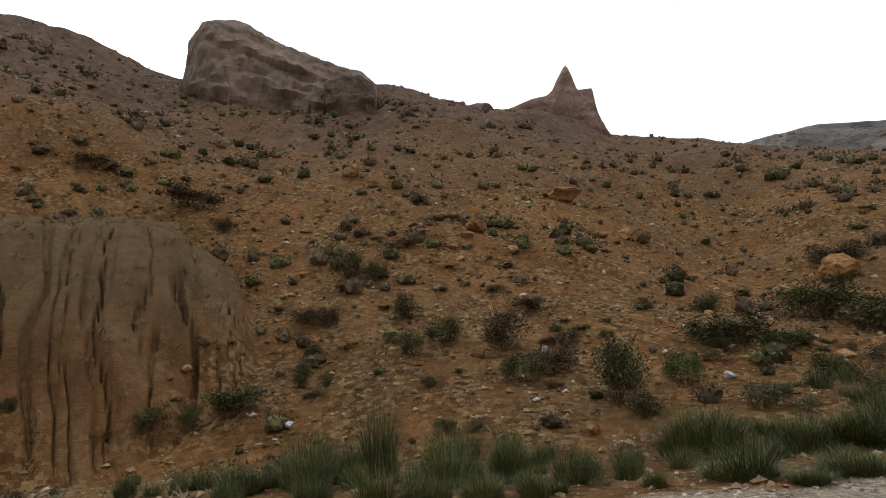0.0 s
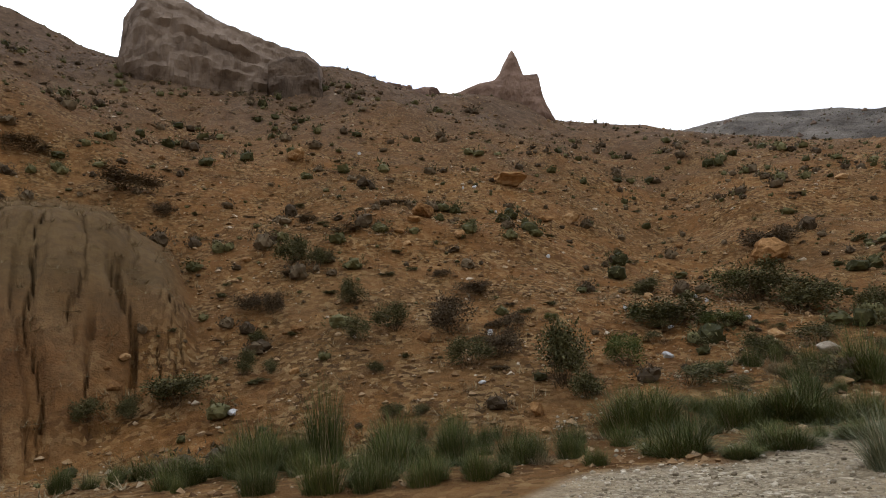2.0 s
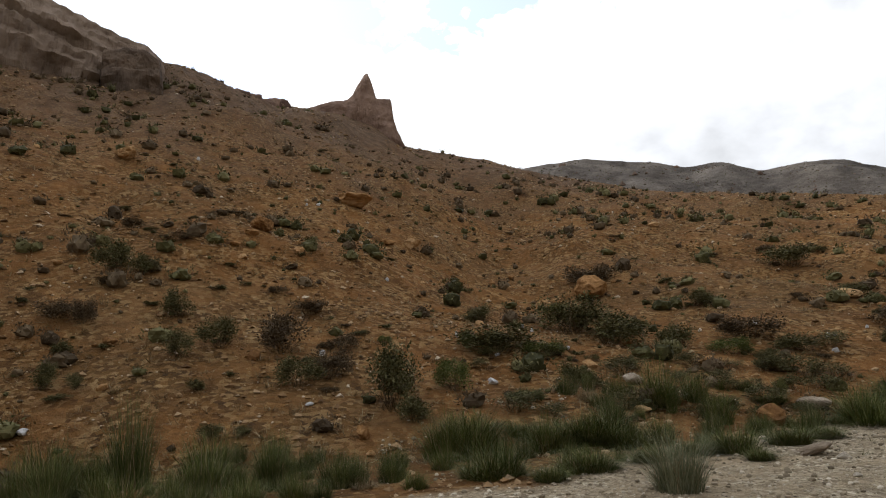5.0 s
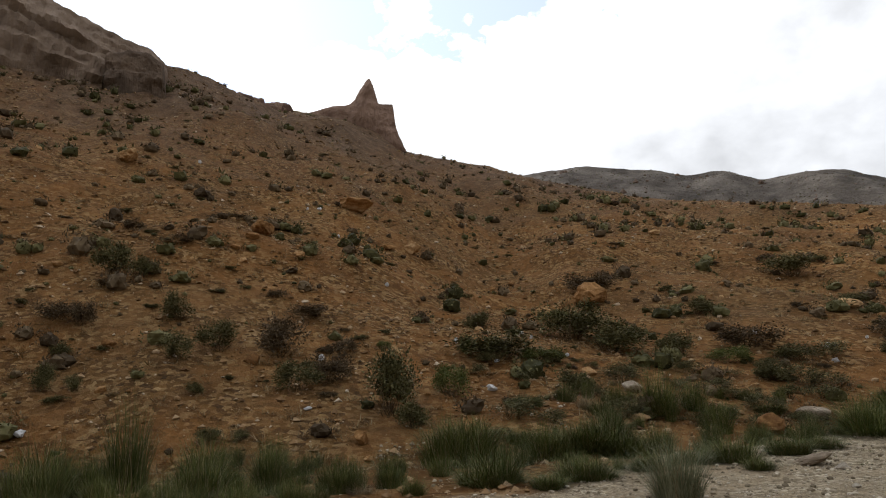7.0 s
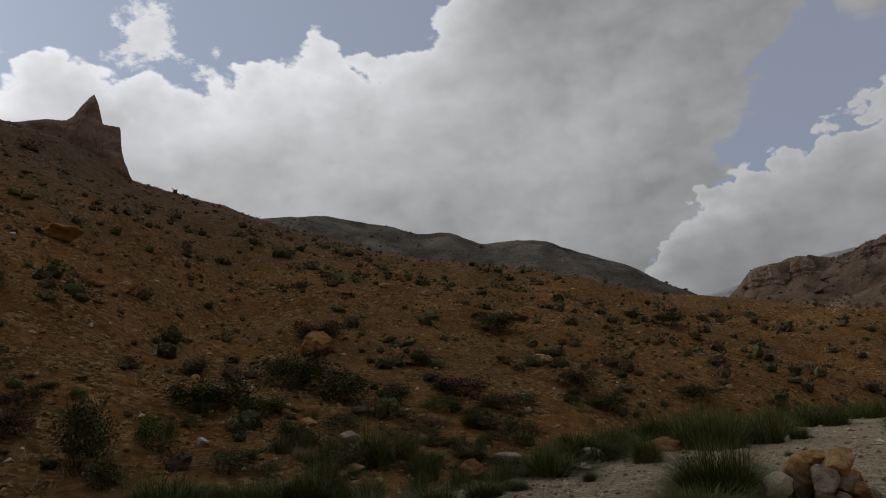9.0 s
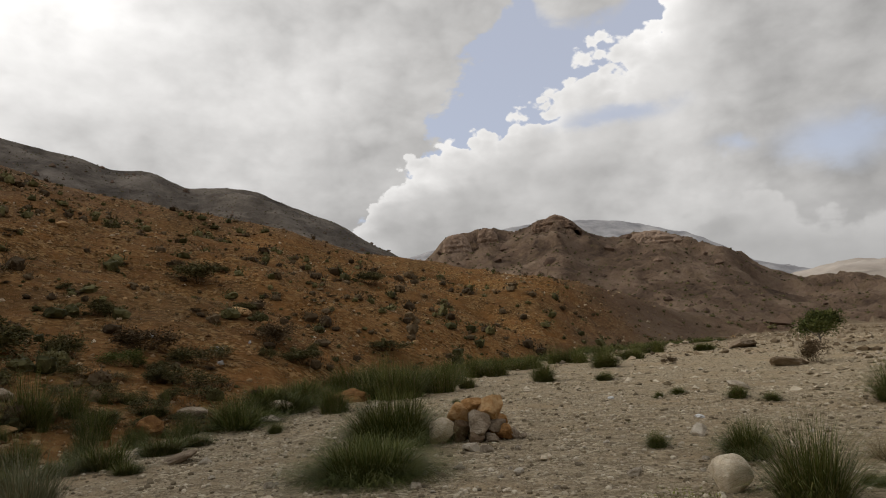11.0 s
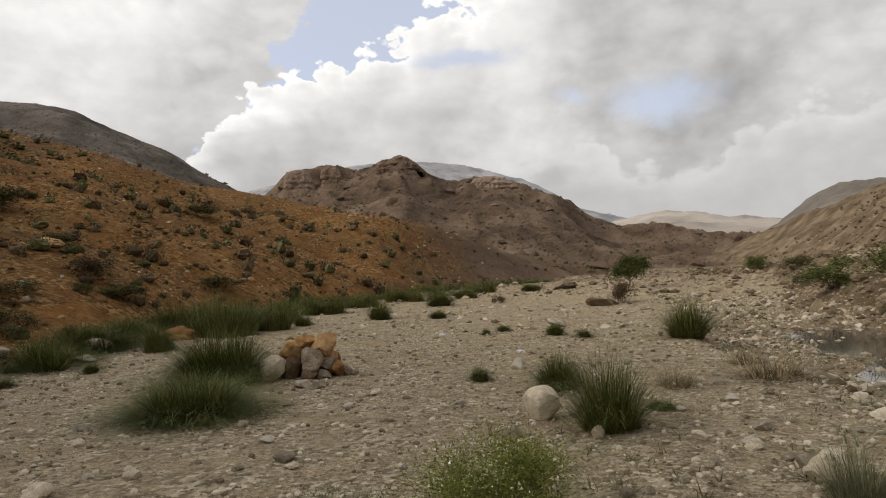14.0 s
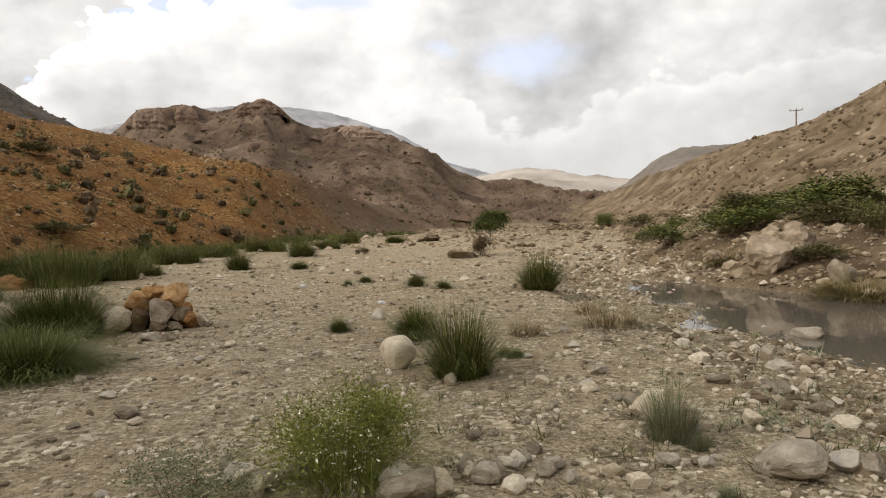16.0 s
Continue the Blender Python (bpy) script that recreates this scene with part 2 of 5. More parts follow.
# bearing and rise in degrees of each skyline, seen from the standing point
SKYLINES = {
    "red": [(-110, 27), (-95, 27.6), (-91, 27.1), (-88.8, 26.4), (-86.6, 25.5), (-84.4, 24.9), (-78, 24.4), (-70, 24.4), (-67.3, 24.5), (-65.8, 25.0), (-63.8, 24.4), (-62.3, 23.6), (-60.5, 23.0), (-57.8, 22.4), (-56, 22.1),
            (-53, 21.9), (-50, 21.0), (-47, 18.9), (-43.6, 18.2), (-39.3, 17.3), (-36.5, 16.2), (-30.3, 14.7), (-25, 13.2), (-18, 12.1), (-11, 10.9), (-7.6, 9.7), (-3, 8.2), (0, 8.0), (2.6, 7.4), (7.4, 6.3), (13.8, 5.2), (17, 4.2), (20, 3.0), (23, 1.9), (26, 1.1), (30, 0.5)],
    "grey": [(-45, 15.2), (-36, 16.6), (-31.2, 16.75), (-28, 16.15), (-25.1, 15.65), (-23.4, 14.95), (-20.5, 15.1), (-18, 13.85), (-15.6, 13.95), (-12.8, 13.85), (-11, 13.2), (-9.9, 12.6), (-7, 11.55), (-5.5, 11.0), (-3.2, 9.4), (0, 7.8), (4, 5)],
    "rocky": [(-2, 5), (0, 6.4), (2.2, 8.0), (3.4, 9.45), (5, 9.75), (6.6, 10.05), (7.5, 10.05), (9, 9.65), (10.2, 9.8), (11.3, 10.3), (13.2, 10.7), (14.3, 10.1), (15, 9.4), (16.2, 8.75), (17.6, 8.45), (19.5, 8.75), (21.6, 8.55), (23.4, 7.9), (25.4, 7.1),
              (27.2, 6.4), (28.4, 5.1), (31.2, 4.0), (34, 4.15), (36, 3.6), (37.2, 3.2), (41.6, 2.75), (46, 2)],
    "far": [(-6, 6.5), (0, 7.85), (2.6, 8.5), (6, 9.3), (9.3, 10.05), (14.7, 10.2), (18.5, 9.75), (20.9, 9.05), (23.8, 8.15), (26.1, 6.95), (28, 5.55), (30.5, 4.95), (34, 4.0), (40, 2.5)],
    "right": [(36, 1.0), (40, 2.2), (42.5, 3.1), (46.9, 4.8), (49.4, 5.7), (51, 6.1), (54.2, 6.95), (56.8, 7.7), (58.6, 8.5), (60.6, 9.8), (68, 14), (80, 18)],
}


def to_skyline(z, t, az, r, name, eye=1.6, soft=9):
    """Raises or lowers a hill, bearing by bearing, until its crest has the rise that is wanted."""
    bearings = az[0]
    rows = SKYLINES[name]
    seen = ((z - eye) / r).max(0)
    want = np.tan(np.radians(np.interp(bearings, [p[0] for p in rows], [p[1] for p in rows])))
    lift = want - seen
    lift = np.convolve(np.pad(lift, soft, mode="edge"), np.ones(2 * soft + 1) / (2 * soft + 1), "valid") * 0.6 + 0.4 * lift
    lift = np.where((bearings >= rows[0][0]) & (bearings <= rows[-1][0]), lift, 0.0)
    return np.where(z > -500, z + step(0.25, 0.95, t) * lift * r, z)


def slope_of(az, r, rows, bend=1.12, back=0.45, soft=1.6):
    foot, crest, top = (along(az, rows, c, soft) for c in (1, 2, 3))
    t = (r - foot) / (crest - foot)
    up = np.clip(t, 0, 1) ** bend
    up = (up - 0.05 * np.exp(-((t - 1) / 0.08) ** 2)) / 0.955
    return np.where(t < 0, -1e3, up * top - np.maximum(0, r - crest) * back), t


def bed(x, y):
    """The dry river bed: nearly level, rising gently upstream, with a lower channel on its far side."""
    s = x * 0.5 + y * 0.866
    z = 0.0175 * np.maximum(0, s - 10) + 0.05 * fbm(x, y, 9.0, 3, 5) + 0.018 * fbm(x, y, 1.1, 3, 6)
    # channel: across (distance from its left brink), along (distance upstream)
    q = x - (2.55 + 0.575 * y + 0.5 * np.sin(y * 0.33) + 0.25 * fbm(y, y * 0, 3.0, 2, 9))
    cut = step(0.0, 1.3, q) * (1 - step(17, 26, q)) * (1 - step(28, 60, s))
    low = -0.22 + 0.05 * fbm(x, y, 3.0, 3, 11) + 0.008 * np.maximum(0, s - 22)
    pu, pv = (x - 13.2) * 0.53 + (y - 10.2) * 0.85, (x - 13.2) * 0.85 - (y - 10.2) * 0.53
    pool = np.exp(-(pu / 7.2) ** 4 - ((pv - 1.1 + 0.6 * fbm(x, y, 2.5, 2, 13)) / 2.5) ** 4)
    low = low - 0.20 * pool
    return z * (1 - cut) + np.minimum(z, low) * cut


def land(x, y):
    """Height, share of red earth, share of bare rock, share of river gravel."""
    x, y = np.asarray(x, float), np.asarray(y, float)
    r = np.hypot(x, y) + 1e-6
    az = np.degrees(np.arctan2(x, y))
    azr = np.where(az < -150, az + 360, az)
    base = bed(x, y)
    wob = 1 + 0.05 * fbm(x, y, 14, 3, 21)
    red, t = slope_of(az, r * wob, RED_HILL)
    body = np.clip(t, 0, 1) * np.clip(2.2 - t, 0, 1) * (1 - 0.6 * np.exp(-((t - 1) / 0.2) ** 2))
    red = red + body * (0.9 * fbm(x, y, 18, 3, 31) + 0.30 * fbm(x, y, 2.2, 4, 33)) + 0.35 * np.clip(t * 3, 0, 1) * ridged(x, y, 6, 4, 35) * 0.9
    # gully down the hill
    gx, gy = -14.0, 20.0
    lx, ly = (x - gx) * -0.70 + (y - gy) * 0.71, (x - gx) * 0.71 + (y - gy) * 0.70
    red = red - 1.7 * np.exp(-((ly + 1.5 * np.sin(lx / 6)) / 4.5) ** 2) * step(-4, 6, lx) * (1 - step(25, 45, lx))
    red = to_skyline(red, t, az, r, "red")
    # steep eroded earth bank at the hill's foot
    bend = az + 1.3 * grain(r * 0.5, az * 0.3, 40) + 0.4 * grain(r * 1.7, az * 0.8, 42)
    crack = np.maximum(0, 1 - np.abs(grain(bend / 2.3, az * 0 + 3, 43)) * 14) ** 1.2 * np.clip(0.55 + 0.9 * grain(r * 0.5, az * 0.5, 57), 0, 1) + 0.3 * np.maximum(0, 1 - np.abs(grain(bend / 1.1, az * 0 + 7, 44)) * 8.0) ** 1.2
    face = 16.4 + 0.8 * fbm(az, az * 0, 5, 2, 41) + 1.15 * crack * step(0, 3, az + 112) + 0.16 * fbm(x * 1.0, y, 1.2, 3, 46)
    wide = step(-114, -101, az) * np.interp(az + 0.7 * fbm(x, y, 3, 2, 48), [-90, -84.5, -80, -76.2, -73.2], [1.0, 0.98, 0.76, 0.40, 0.0])
    high = 7.2 * wide
    u = (r - face - 0.2) / 7.0
    v = np.clip(u, 0, 1)
    bank = high * (0.62 * v + 0.38 * np.sin(v * math.pi / 2)) + np.clip(r - face - 7.2, 0, None) * 0.28 + 0.16 * fbm(x, y, 1.3, 4, 45)
    bank = np.where((u > 0) & (wide > 0.02), bank, -1e3)
    bank = np.where(r > face + 22, -1e3, bank)
    bank_share = np.clip((bank - np.maximum(red, base) + 0.5 * fbm(x, y, 2.0, 3, 49)) / 1.8, 0, 1)
    red = np.maximum(red, bank)
    grey, tg = slope_of(az, r, GREY_RIDGE, 1.3)
    grey = grey + np.clip(tg, 0, 1) * (3.6 * ridged(x, y, 40, 6, 51) - 1.4) * (1 - 0.5 * step(0.8, 1.0, tg))
    grey = to_skyline(grey, tg, az, r, "grey", soft=4)
    rocky, tr = slope_of(az, r, ROCKY_HILL, 1.25, soft=0.5)
    rocky = rocky + np.clip(tr, 0, 1.3) * (2.2 * ridged(x, y, 26, 6, 61) - 1.4)
    crag = step(0.0, 0.35, ridged(x, y, 17, 3, 65) - 0.35) * step(0.66, 0.8, tr) * (1 - step(1.05, 1.2, tr))
    rocky = rocky + 2.6 * crag - 1.2 * step(0.7, 0.9, tr) + np.clip(tr * 4, 0, 1) * 1.25 * ridged(x, y, 9, 3, 63)
    rocky = to_skyline(rocky, tr, az, r, "rocky", soft=2)
    far, tf = slope_of(az, r, FAR_RANGE, 1.2, 0.3)
    far = far + np.clip(tf, 0, 1) * (9 * ridged(x, y, 160, 5, 71) + 5 * ridged(x, y, 55, 3, 73))
    far = to_skyline(far, tf, az, r, "far", soft=3)
    pale, tp = slope_of(az, r, PALE_HILLS, 1.1, 0.2)
    pale = pale + np.clip(tp, 0, 1) * (3.0 * ridged(x, y, 90, 5, 81) + 2.0 * ridged(x, y, 28, 3, 83))
    mesa, tm = slope_of(az, r, MESA, 0.9, 0.1)
    mesa = mesa + np.clip(tm, 0, 1) * (2.0 * ridged(x, y, 50, 5, 85) + 1.4 * ridged(x, y, 16, 3, 87))
    right, ti = slope_of(azr, r * wob, RIGHT_HILL, 1.1)
    right = right + np.clip(ti * 3, 0, 1) * (0.6 * fbm(x, y, 14, 3, 91) + 0.24 * ridged(x, y, 5, 4, 93) + 0.2 * fbm(x, y, 1.6, 3, 94))
    right = to_skyline(right, ti, az, r, "right")
    # stony bank along the far side of the channel
    q = x - (2.55 + 0.575 * y)
    edge = np.interp(y, [0, 5, 9, 14, 18, 30, 46, 70], [11.5, 10.2, 9.2, 7.0, 6.3, 7.2, 10.5, 14]) + 0.5 * fbm(x, y, 6, 2, 95)
    terrace = -0.1 + 1.75 * step(-0.6, 6.0, q - edge) + 0.045 * np.maximum(0, q - edge) + (0.22 * ridged(x, y, 2.6, 4, 97) + 0.5 * fbm(x, y, 7, 2, 99)) * step(0, 3, q - edge)
    terrace = np.where((q > edge - 0.6) & (y > -40) & (r < 90), terrace, -1e3) - 1e3 * (r >= 90)
    z = np.maximum.reduce([base + 0 * r, red, grey, rocky, far, pale, mesa, right, terrace])
    apron = r - along(az, RED_HILL, 1) + 2.6 * step(-22, -36, az) + 3.4 * step(-46, -58, az) + 0.9 * fbm(x, y, 2.4, 3, 103)
    m_red = np.maximum((z == red) * 1.0, np.clip(apron / 0.8, 0, 1) * (z == base) * (az < 26) * (az > -150) * (r < 130))
    m_bank = (z == red) * bank_share
    m_rock = np.maximum(((z == grey) | (z == rocky) | (z == mesa)) * 1.0, m_red * 0.85 * step(9, 23, az + 2.5 * fbm(x, y, 9, 3, 107)) * (az < 40))
    m_grey = ((z == grey) | (z == mesa)) * 1.0
    # hills that take the haze-paled colour, the mesa at less than half strength
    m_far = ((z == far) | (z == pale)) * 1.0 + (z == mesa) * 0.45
    m_right = np.maximum(((z == right) | (z == terrace)) * 1.0, (z == base) * 0.75 * step(42, 95, r + 9 * fbm(x, y, 8, 3, 109)))
    return z, (m_red, m_bank, m_rock, m_far, m_right, m_grey)

# ---- materials ----
def surface(name, rough=0.9):
    m = bpy.data.materials.new(name)
    m.use_nodes = True
    shader = m.node_tree.nodes["Principled BSDF"]
    shader.inputs["Roughness"].default_value = rough
    shader.inputs["Specular IOR Level"].default_value = 0.06
    return m, m.node_tree, wire(m.node_tree), shader


def ramp(node, value, *stops):
    n = node("ShaderNodeValToRGB", value)
    while len(n.color_ramp.elements) < len(stops):
        n.color_ramp.elements.new(0.5)
    for e, (at, colour) in zip(n.color_ramp.elements, stops):
        e.position, e.color = at, (*colour, 1)
    return n.outputs[0]


def blend(tree, share, a, b, kind="MIX"):
    mix = tree.nodes.new("ShaderNodeMix")
    mix.data_type, mix.blend_type = "RGBA", kind
    for socket, value in zip((mix.inputs[0], mix.inputs[6], mix.inputs[7]), (share, a, b)):
        if isinstance(value, bpy.types.NodeSocket):
            tree.links.new(value, socket)
        else:
            socket.default_value = value if not isinstance(value, tuple) else (*value, 1)
    return mix.outputs[2]


def ground_material():
    m, tree, node, shader = surface("land", 0.95)
    where = node("ShaderNodeNewGeometry").outputs["Position"]

    def noise_at(scale, detail=6.0, rough=0.6):
        return node("ShaderNodeTexNoise", where, None, scale, detail, rough).outputs[0]

    def cells(scale, out=1):
        return node("ShaderNodeTexVoronoi", where, None, scale).outputs[out]

    def grey(socket):
        return node("ShaderNodeSeparateColor", socket).outputs[0]

    zone = node("ShaderNodeSeparateColor", node("ShaderNodeAttribute", attribute_name="zone").outputs["Color"]).outputs
    zone_b = node("ShaderNodeSeparateColor", node("ShaderNodeAttribute", attribute_name="zone_b").outputs["Color"]).outputs
    # river gravel
    pebble = ramp(node, grey(cells(18.0)), (0.0, (0.165, 0.130, 0.084)), (0.45, (0.325, 0.270, 0.186)), (0.8, (0.445, 0.380, 0.275)), (1.0, (0.60, 0.54, 0.42)))
    fine = ramp(node, grey(cells(41.0)), (0.0, (0.195, 0.154, 0.099)), (1.0, (0.455, 0.382, 0.268)))
    gravel = blend(tree, node("ShaderNodeMapRange", noise_at(1.3), 0.42, 0.6, 0.0, 1.0).outputs[0], pebble, fine)
    sand = node("ShaderNodeMapRange", noise_at(0.33, 4.0), 0.5, 0.66, 0.0, 0.75).outputs[0]
    gravel = blend(tree, sand, gravel, (0.355, 0.276, 0.178))
    gravel = blend(tree, 1.0, gravel, ramp(node, noise_at(3.0, 9.0, 0.85), (0.36, (0.62, 0.61, 0.60)), (0.5, (1.0, 1.0, 1.0)), (0.64, (1.3, 1.3, 1.28))), "MULTIPLY")
    gravel = blend(tree, 1.0, gravel, (1.0, 0.955, 0.875), "MULTIPLY")
    damp = node("ShaderNodeMapRange", node("ShaderNodeMath", node("ShaderNodeSeparateXYZ", where).outputs[2], node("ShaderNodeMath", noise_at(0.9, 6.0), 0.16, operation="MULTIPLY").outputs[0], operation="ADD").outputs[0], 0.0, -0.14, 0.0, 0.65).outputs[0]
    gravel = blend(tree, damp, gravel, ramp(node, grey(cells(11.0)), (0.0, (0.10, 0.066, 0.032)), (0.6, (0.19, 0.135, 0.072)), (1.0, (0.34, 0.28, 0.18))))
    # red earth with stones
    earth = ramp(node, noise_at(0.16, 8.0, 0.65), (0.3, (0.105, 0.051, 0.018)), (0.5, (0.205, 0.093, 0.027)), (0.7, (0.275, 0.142, 0.049)))
    chips = ramp(node, grey(cells(7.0)), (0.0, (0.050, 0.026, 0.010)), (0.5, (0.170, 0.084, 0.023)), (1.0, (0.36, 0.235, 0.105)))
    earth = blend(tree, node("ShaderNodeMapRange", noise_at(0.7, 7.0), 0.38, 0.62, 0.15, 0.9).outputs[0], earth, chips)
    patches = ramp(node, grey(cells(2.3)), (0.0, (0.55, 0.52, 0.50)), (0.4, (0.9, 0.9, 0.9)), (0.8, (1.1, 1.1, 1.1)), (1.0, (1.45, 1.5, 1.6)))
    earth = blend(tree, node("ShaderNodeMapRange", noise_at(1.9, 8.0, 0.7), 0.44, 0.58, 0.0, 0.8).outputs[0], earth, blend(tree, 1.0, earth, patches, "MULTIPLY"))
    scrub = node("ShaderNodeMapRange", noise_at(0.09, 5.0), 0.45, 0.7, 0.0, 0.35).outputs[0]
    earth = blend(tree, scrub, earth, (0.080, 0.058, 0.028))
    # greyer with height: scrub and rock cover, with haze put into the colour
    upper = node("ShaderNodeMapRange", node("ShaderNodeMath", node("ShaderNodeSeparateXYZ", where).outputs[2], node("ShaderNodeMath", noise_at(0.12, 5.0), 26.0, operation="MULTIPLY").outputs[0], operation="ADD").outputs[0], 24.0, 42.0, 0.0, 0.75).outputs[0]
    earth = blend(tree, upper, earth, ramp(node, noise_at(0.9, 8.0, 0.7), (0.35, (0.06, 0.043, 0.032)), (0.5, (0.12, 0.083, 0.057)), (0.66, (0.19, 0.135, 0.09))))
    # bare bank
    side = node("ShaderNodeSeparateXYZ", where).outputs[2]
    bare = ramp(node, noise_at(0.55, 8.0, 0.62), (0.32, (0.088, 0.042, 0.017)), (0.48, (0.182, 0.090, 0.034)), (0.66, (0.24, 0.14, 0.062)))
    olive = node("ShaderNodeMapRange", node("ShaderNodeMath", side, noise_at(0.8), operation="ADD").outputs[0], 3.2, 5.4, 0.0, 0.6).outputs[0]
    bare = blend(tree, olive, bare, (0.150, 0.108, 0.048))
    bare = blend(tree, node("ShaderNodeMapRange", noise_at(3.2, 9.0, 0.7), 0.42, 0.62, 0.0, 0.5).outputs[0], bare, (0.085, 0.05, 0.024))
    # rock and far hills
    stone = ramp(node, noise_at(0.055, 10.0, 0.68), (0.34, (0.066, 0.044, 0.031)), (0.48, (0.158, 0.106, 0.072)), (0.66, (0.262, 0.188, 0.130)))
    dust = node("ShaderNodeMapRange", noise_at(0.35, 8.0), 0.45, 0.62, 0.0, 0.5).outputs[0]
    stone = blend(tree, dust, stone, (0.19, 0.132, 0.078))
    stone = blend(tree, zone_b[2], stone, ramp(node, noise_at(0.045, 10.0, 0.7), (0.34, (0.060, 0.051, 0.042)), (0.5, (0.140, 0.117, 0.093)), (0.66, (0.235, 0.20, 0.162))))
    # far hills: distance haze is put into these paler base colours
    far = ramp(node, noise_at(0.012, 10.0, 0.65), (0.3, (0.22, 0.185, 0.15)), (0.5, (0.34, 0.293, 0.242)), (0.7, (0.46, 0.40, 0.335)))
    # past about 850 m the painted haze turns bluish grey
    far_haze = node("ShaderNodeMapRange", node("ShaderNodeVectorMath", where, operation="LENGTH").outputs["Value"], 840.0, 900.0, 0.0, 1.0).outputs[0]
    far = blend(tree, far_haze, far, ramp(node, noise_at(0.02, 10.0, 0.7), (0.36, (0.20, 0.195, 0.195)), (0.5, (0.30, 0.29, 0.285)), (0.64, (0.40, 0.38, 0.36))))
    tan = ramp(node, noise_at(0.3, 9.0, 0.66), (0.33, (0.085, 0.058, 0.033)), (0.5, (0.168, 0.119, 0.070)), (0.68, (0.275, 0.208, 0.135)))
    colour = blend(tree, zone[0], gravel, earth)
    colour = blend(tree, zone[1], colour, bare)
    colour = blend(tree, zone[2], colour, stone)
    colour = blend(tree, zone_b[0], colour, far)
    colour = blend(tree, zone_b[1], colour, tan)
    tree.links.new(colour, shader.inputs["Base Color"])
    rough = node("ShaderNodeMath", node("ShaderNodeMath", noise_at(6.0, 9.0, 0.72), 1.8, operation="MULTIPLY").outputs[0],
                 node("ShaderNodeMath", node("ShaderNodeMath", cells(18.0, 0), 0.75, operation="MULTIPLY").outputs[0], node("ShaderNodeMath", cells(41.0, 0), 0.4, operation="MULTIPLY").outputs[0], operation="ADD").outputs[0], operation="SUBTRACT").outputs[0]
    rough = node("ShaderNodeMath", rough, 0.06, operation="MULTIPLY").outputs[0]
    big = node("ShaderNodeMath", node("ShaderNodeMath", noise_at(0.3, 9.0, 0.65), zone[2], operation="MULTIPLY").outputs[0], 5.0, operation="MULTIPLY").outputs[0]
    relief = node("ShaderNodeBump", 0.9, 1.0)
    tree.links.new(node("ShaderNodeMath", rough, big, operation="ADD").outputs[0], relief.inputs["Height"])
    tree.links.new(relief.outputs[0], shader.inputs["Normal"])
    return m


def mixed_material(name, stops, scale, rough=0.9, per_piece=0.25, bump=0.02, island=False):
    """A mottled surface that varies from piece to piece."""
    m, tree, node, shader = surface(name, rough)
    at = node("ShaderNodeTexCoord").outputs["Object"]
    n = node("ShaderNodeTexNoise", at, None, scale, 8.0, 0.62).outputs[0]
    own = node("ShaderNodeNewGeometry").outputs["Random Per Island"] if island else node("ShaderNodeObjectInfo").outputs["Random"]
    shifted = node("ShaderNodeMath", n, node("ShaderNodeMath", node("ShaderNodeMath", own, 0.5, operation="SUBTRACT").outputs[0], per_piece * 2, operation="MULTIPLY").outputs[0], operation="ADD").outputs[0]
    tree.links.new(ramp(node, shifted, *stops), shader.inputs["Base Color"])
    if bump:
        b = node("ShaderNodeBump", 0.8, bump)
        tree.links.new(node("ShaderNodeTexNoise", at, None, scale * 4, 8.0, 0.65).outputs[0], b.inputs["Height"])
        tree.links.new(b.outputs[0], shader.inputs["Normal"])
    return m


LAND = ground_material()
ROCK = mixed_material("outcrop_rock", ((0.3, (0.082, 0.058, 0.040)), (0.5, (0.165, 0.117, 0.080)), (0.7, (0.26, 0.192, 0.136))), 0.35, bump=0.5)
RED_ROCK = mixed_material("red_rock", ((0.3, (0.10, 0.060, 0.042)), (0.5, (0.19, 0.120, 0.082)), (0.7, (0.28, 0.185, 0.13))), 0.4, bump=0.5)
STONE = mixed_material("river_stone", ((0.25, (0.19, 0.152, 0.105)), (0.5, (0.33, 0.277, 0.202)), (0.75, (0.47, 0.412, 0.32))), 3.0, per_piece=0.3, bump=0.03)
PALE_STONE = mixed_material("pale_limestone", ((0.3, (0.46, 0.365, 0.24)), (0.5, (0.62, 0.52, 0.37)), (0.7, (0.72, 0.635, 0.49))), 5.0, per_piece=0.08, bump=0.03)
ORANGE_STONE = mixed_material("orange_sandstone", ((0.25, (0.16, 0.080, 0.03)), (0.5, (0.31, 0.165, 0.062)), (0.75, (0.45, 0.29, 0.14))), 4.0, per_piece=0.25, bump=0.03)
CHANNEL = mixed_material("channel_cobble", ((0.1, (0.085, 0.060, 0.034)), (0.45, (0.21, 0.160, 0.102)), (0.9, (0.47, 0.405, 0.305))), 2.0, per_piece=0.4, bump=0, island=True)
DARK_STONE = mixed_material("brown_stone", ((0.25, (0.07, 0.042, 0.024)), (0.5, (0.13, 0.082, 0.048)), (0.75, (0.21, 0.15, 0.095))), 4.0, per_piece=0.2, bump=0.03)
TAN_ROCK = mixed_material("tan_rubble", ((0.1, (0.09, 0.064, 0.038)), (0.5, (0.20, 0.148, 0.09)), (0.9, (0.36, 0.29, 0.20))), 2.0, per_piece=0.4, bump=0, island=True)
HILL_ROCK = mixed_material("brown_crag", ((0.3, (0.10, 0.067, 0.048)), (0.5, (0.185, 0.125, 0.085)), (0.7, (0.27, 0.195, 0.14))), 0.12, bump=1.0)
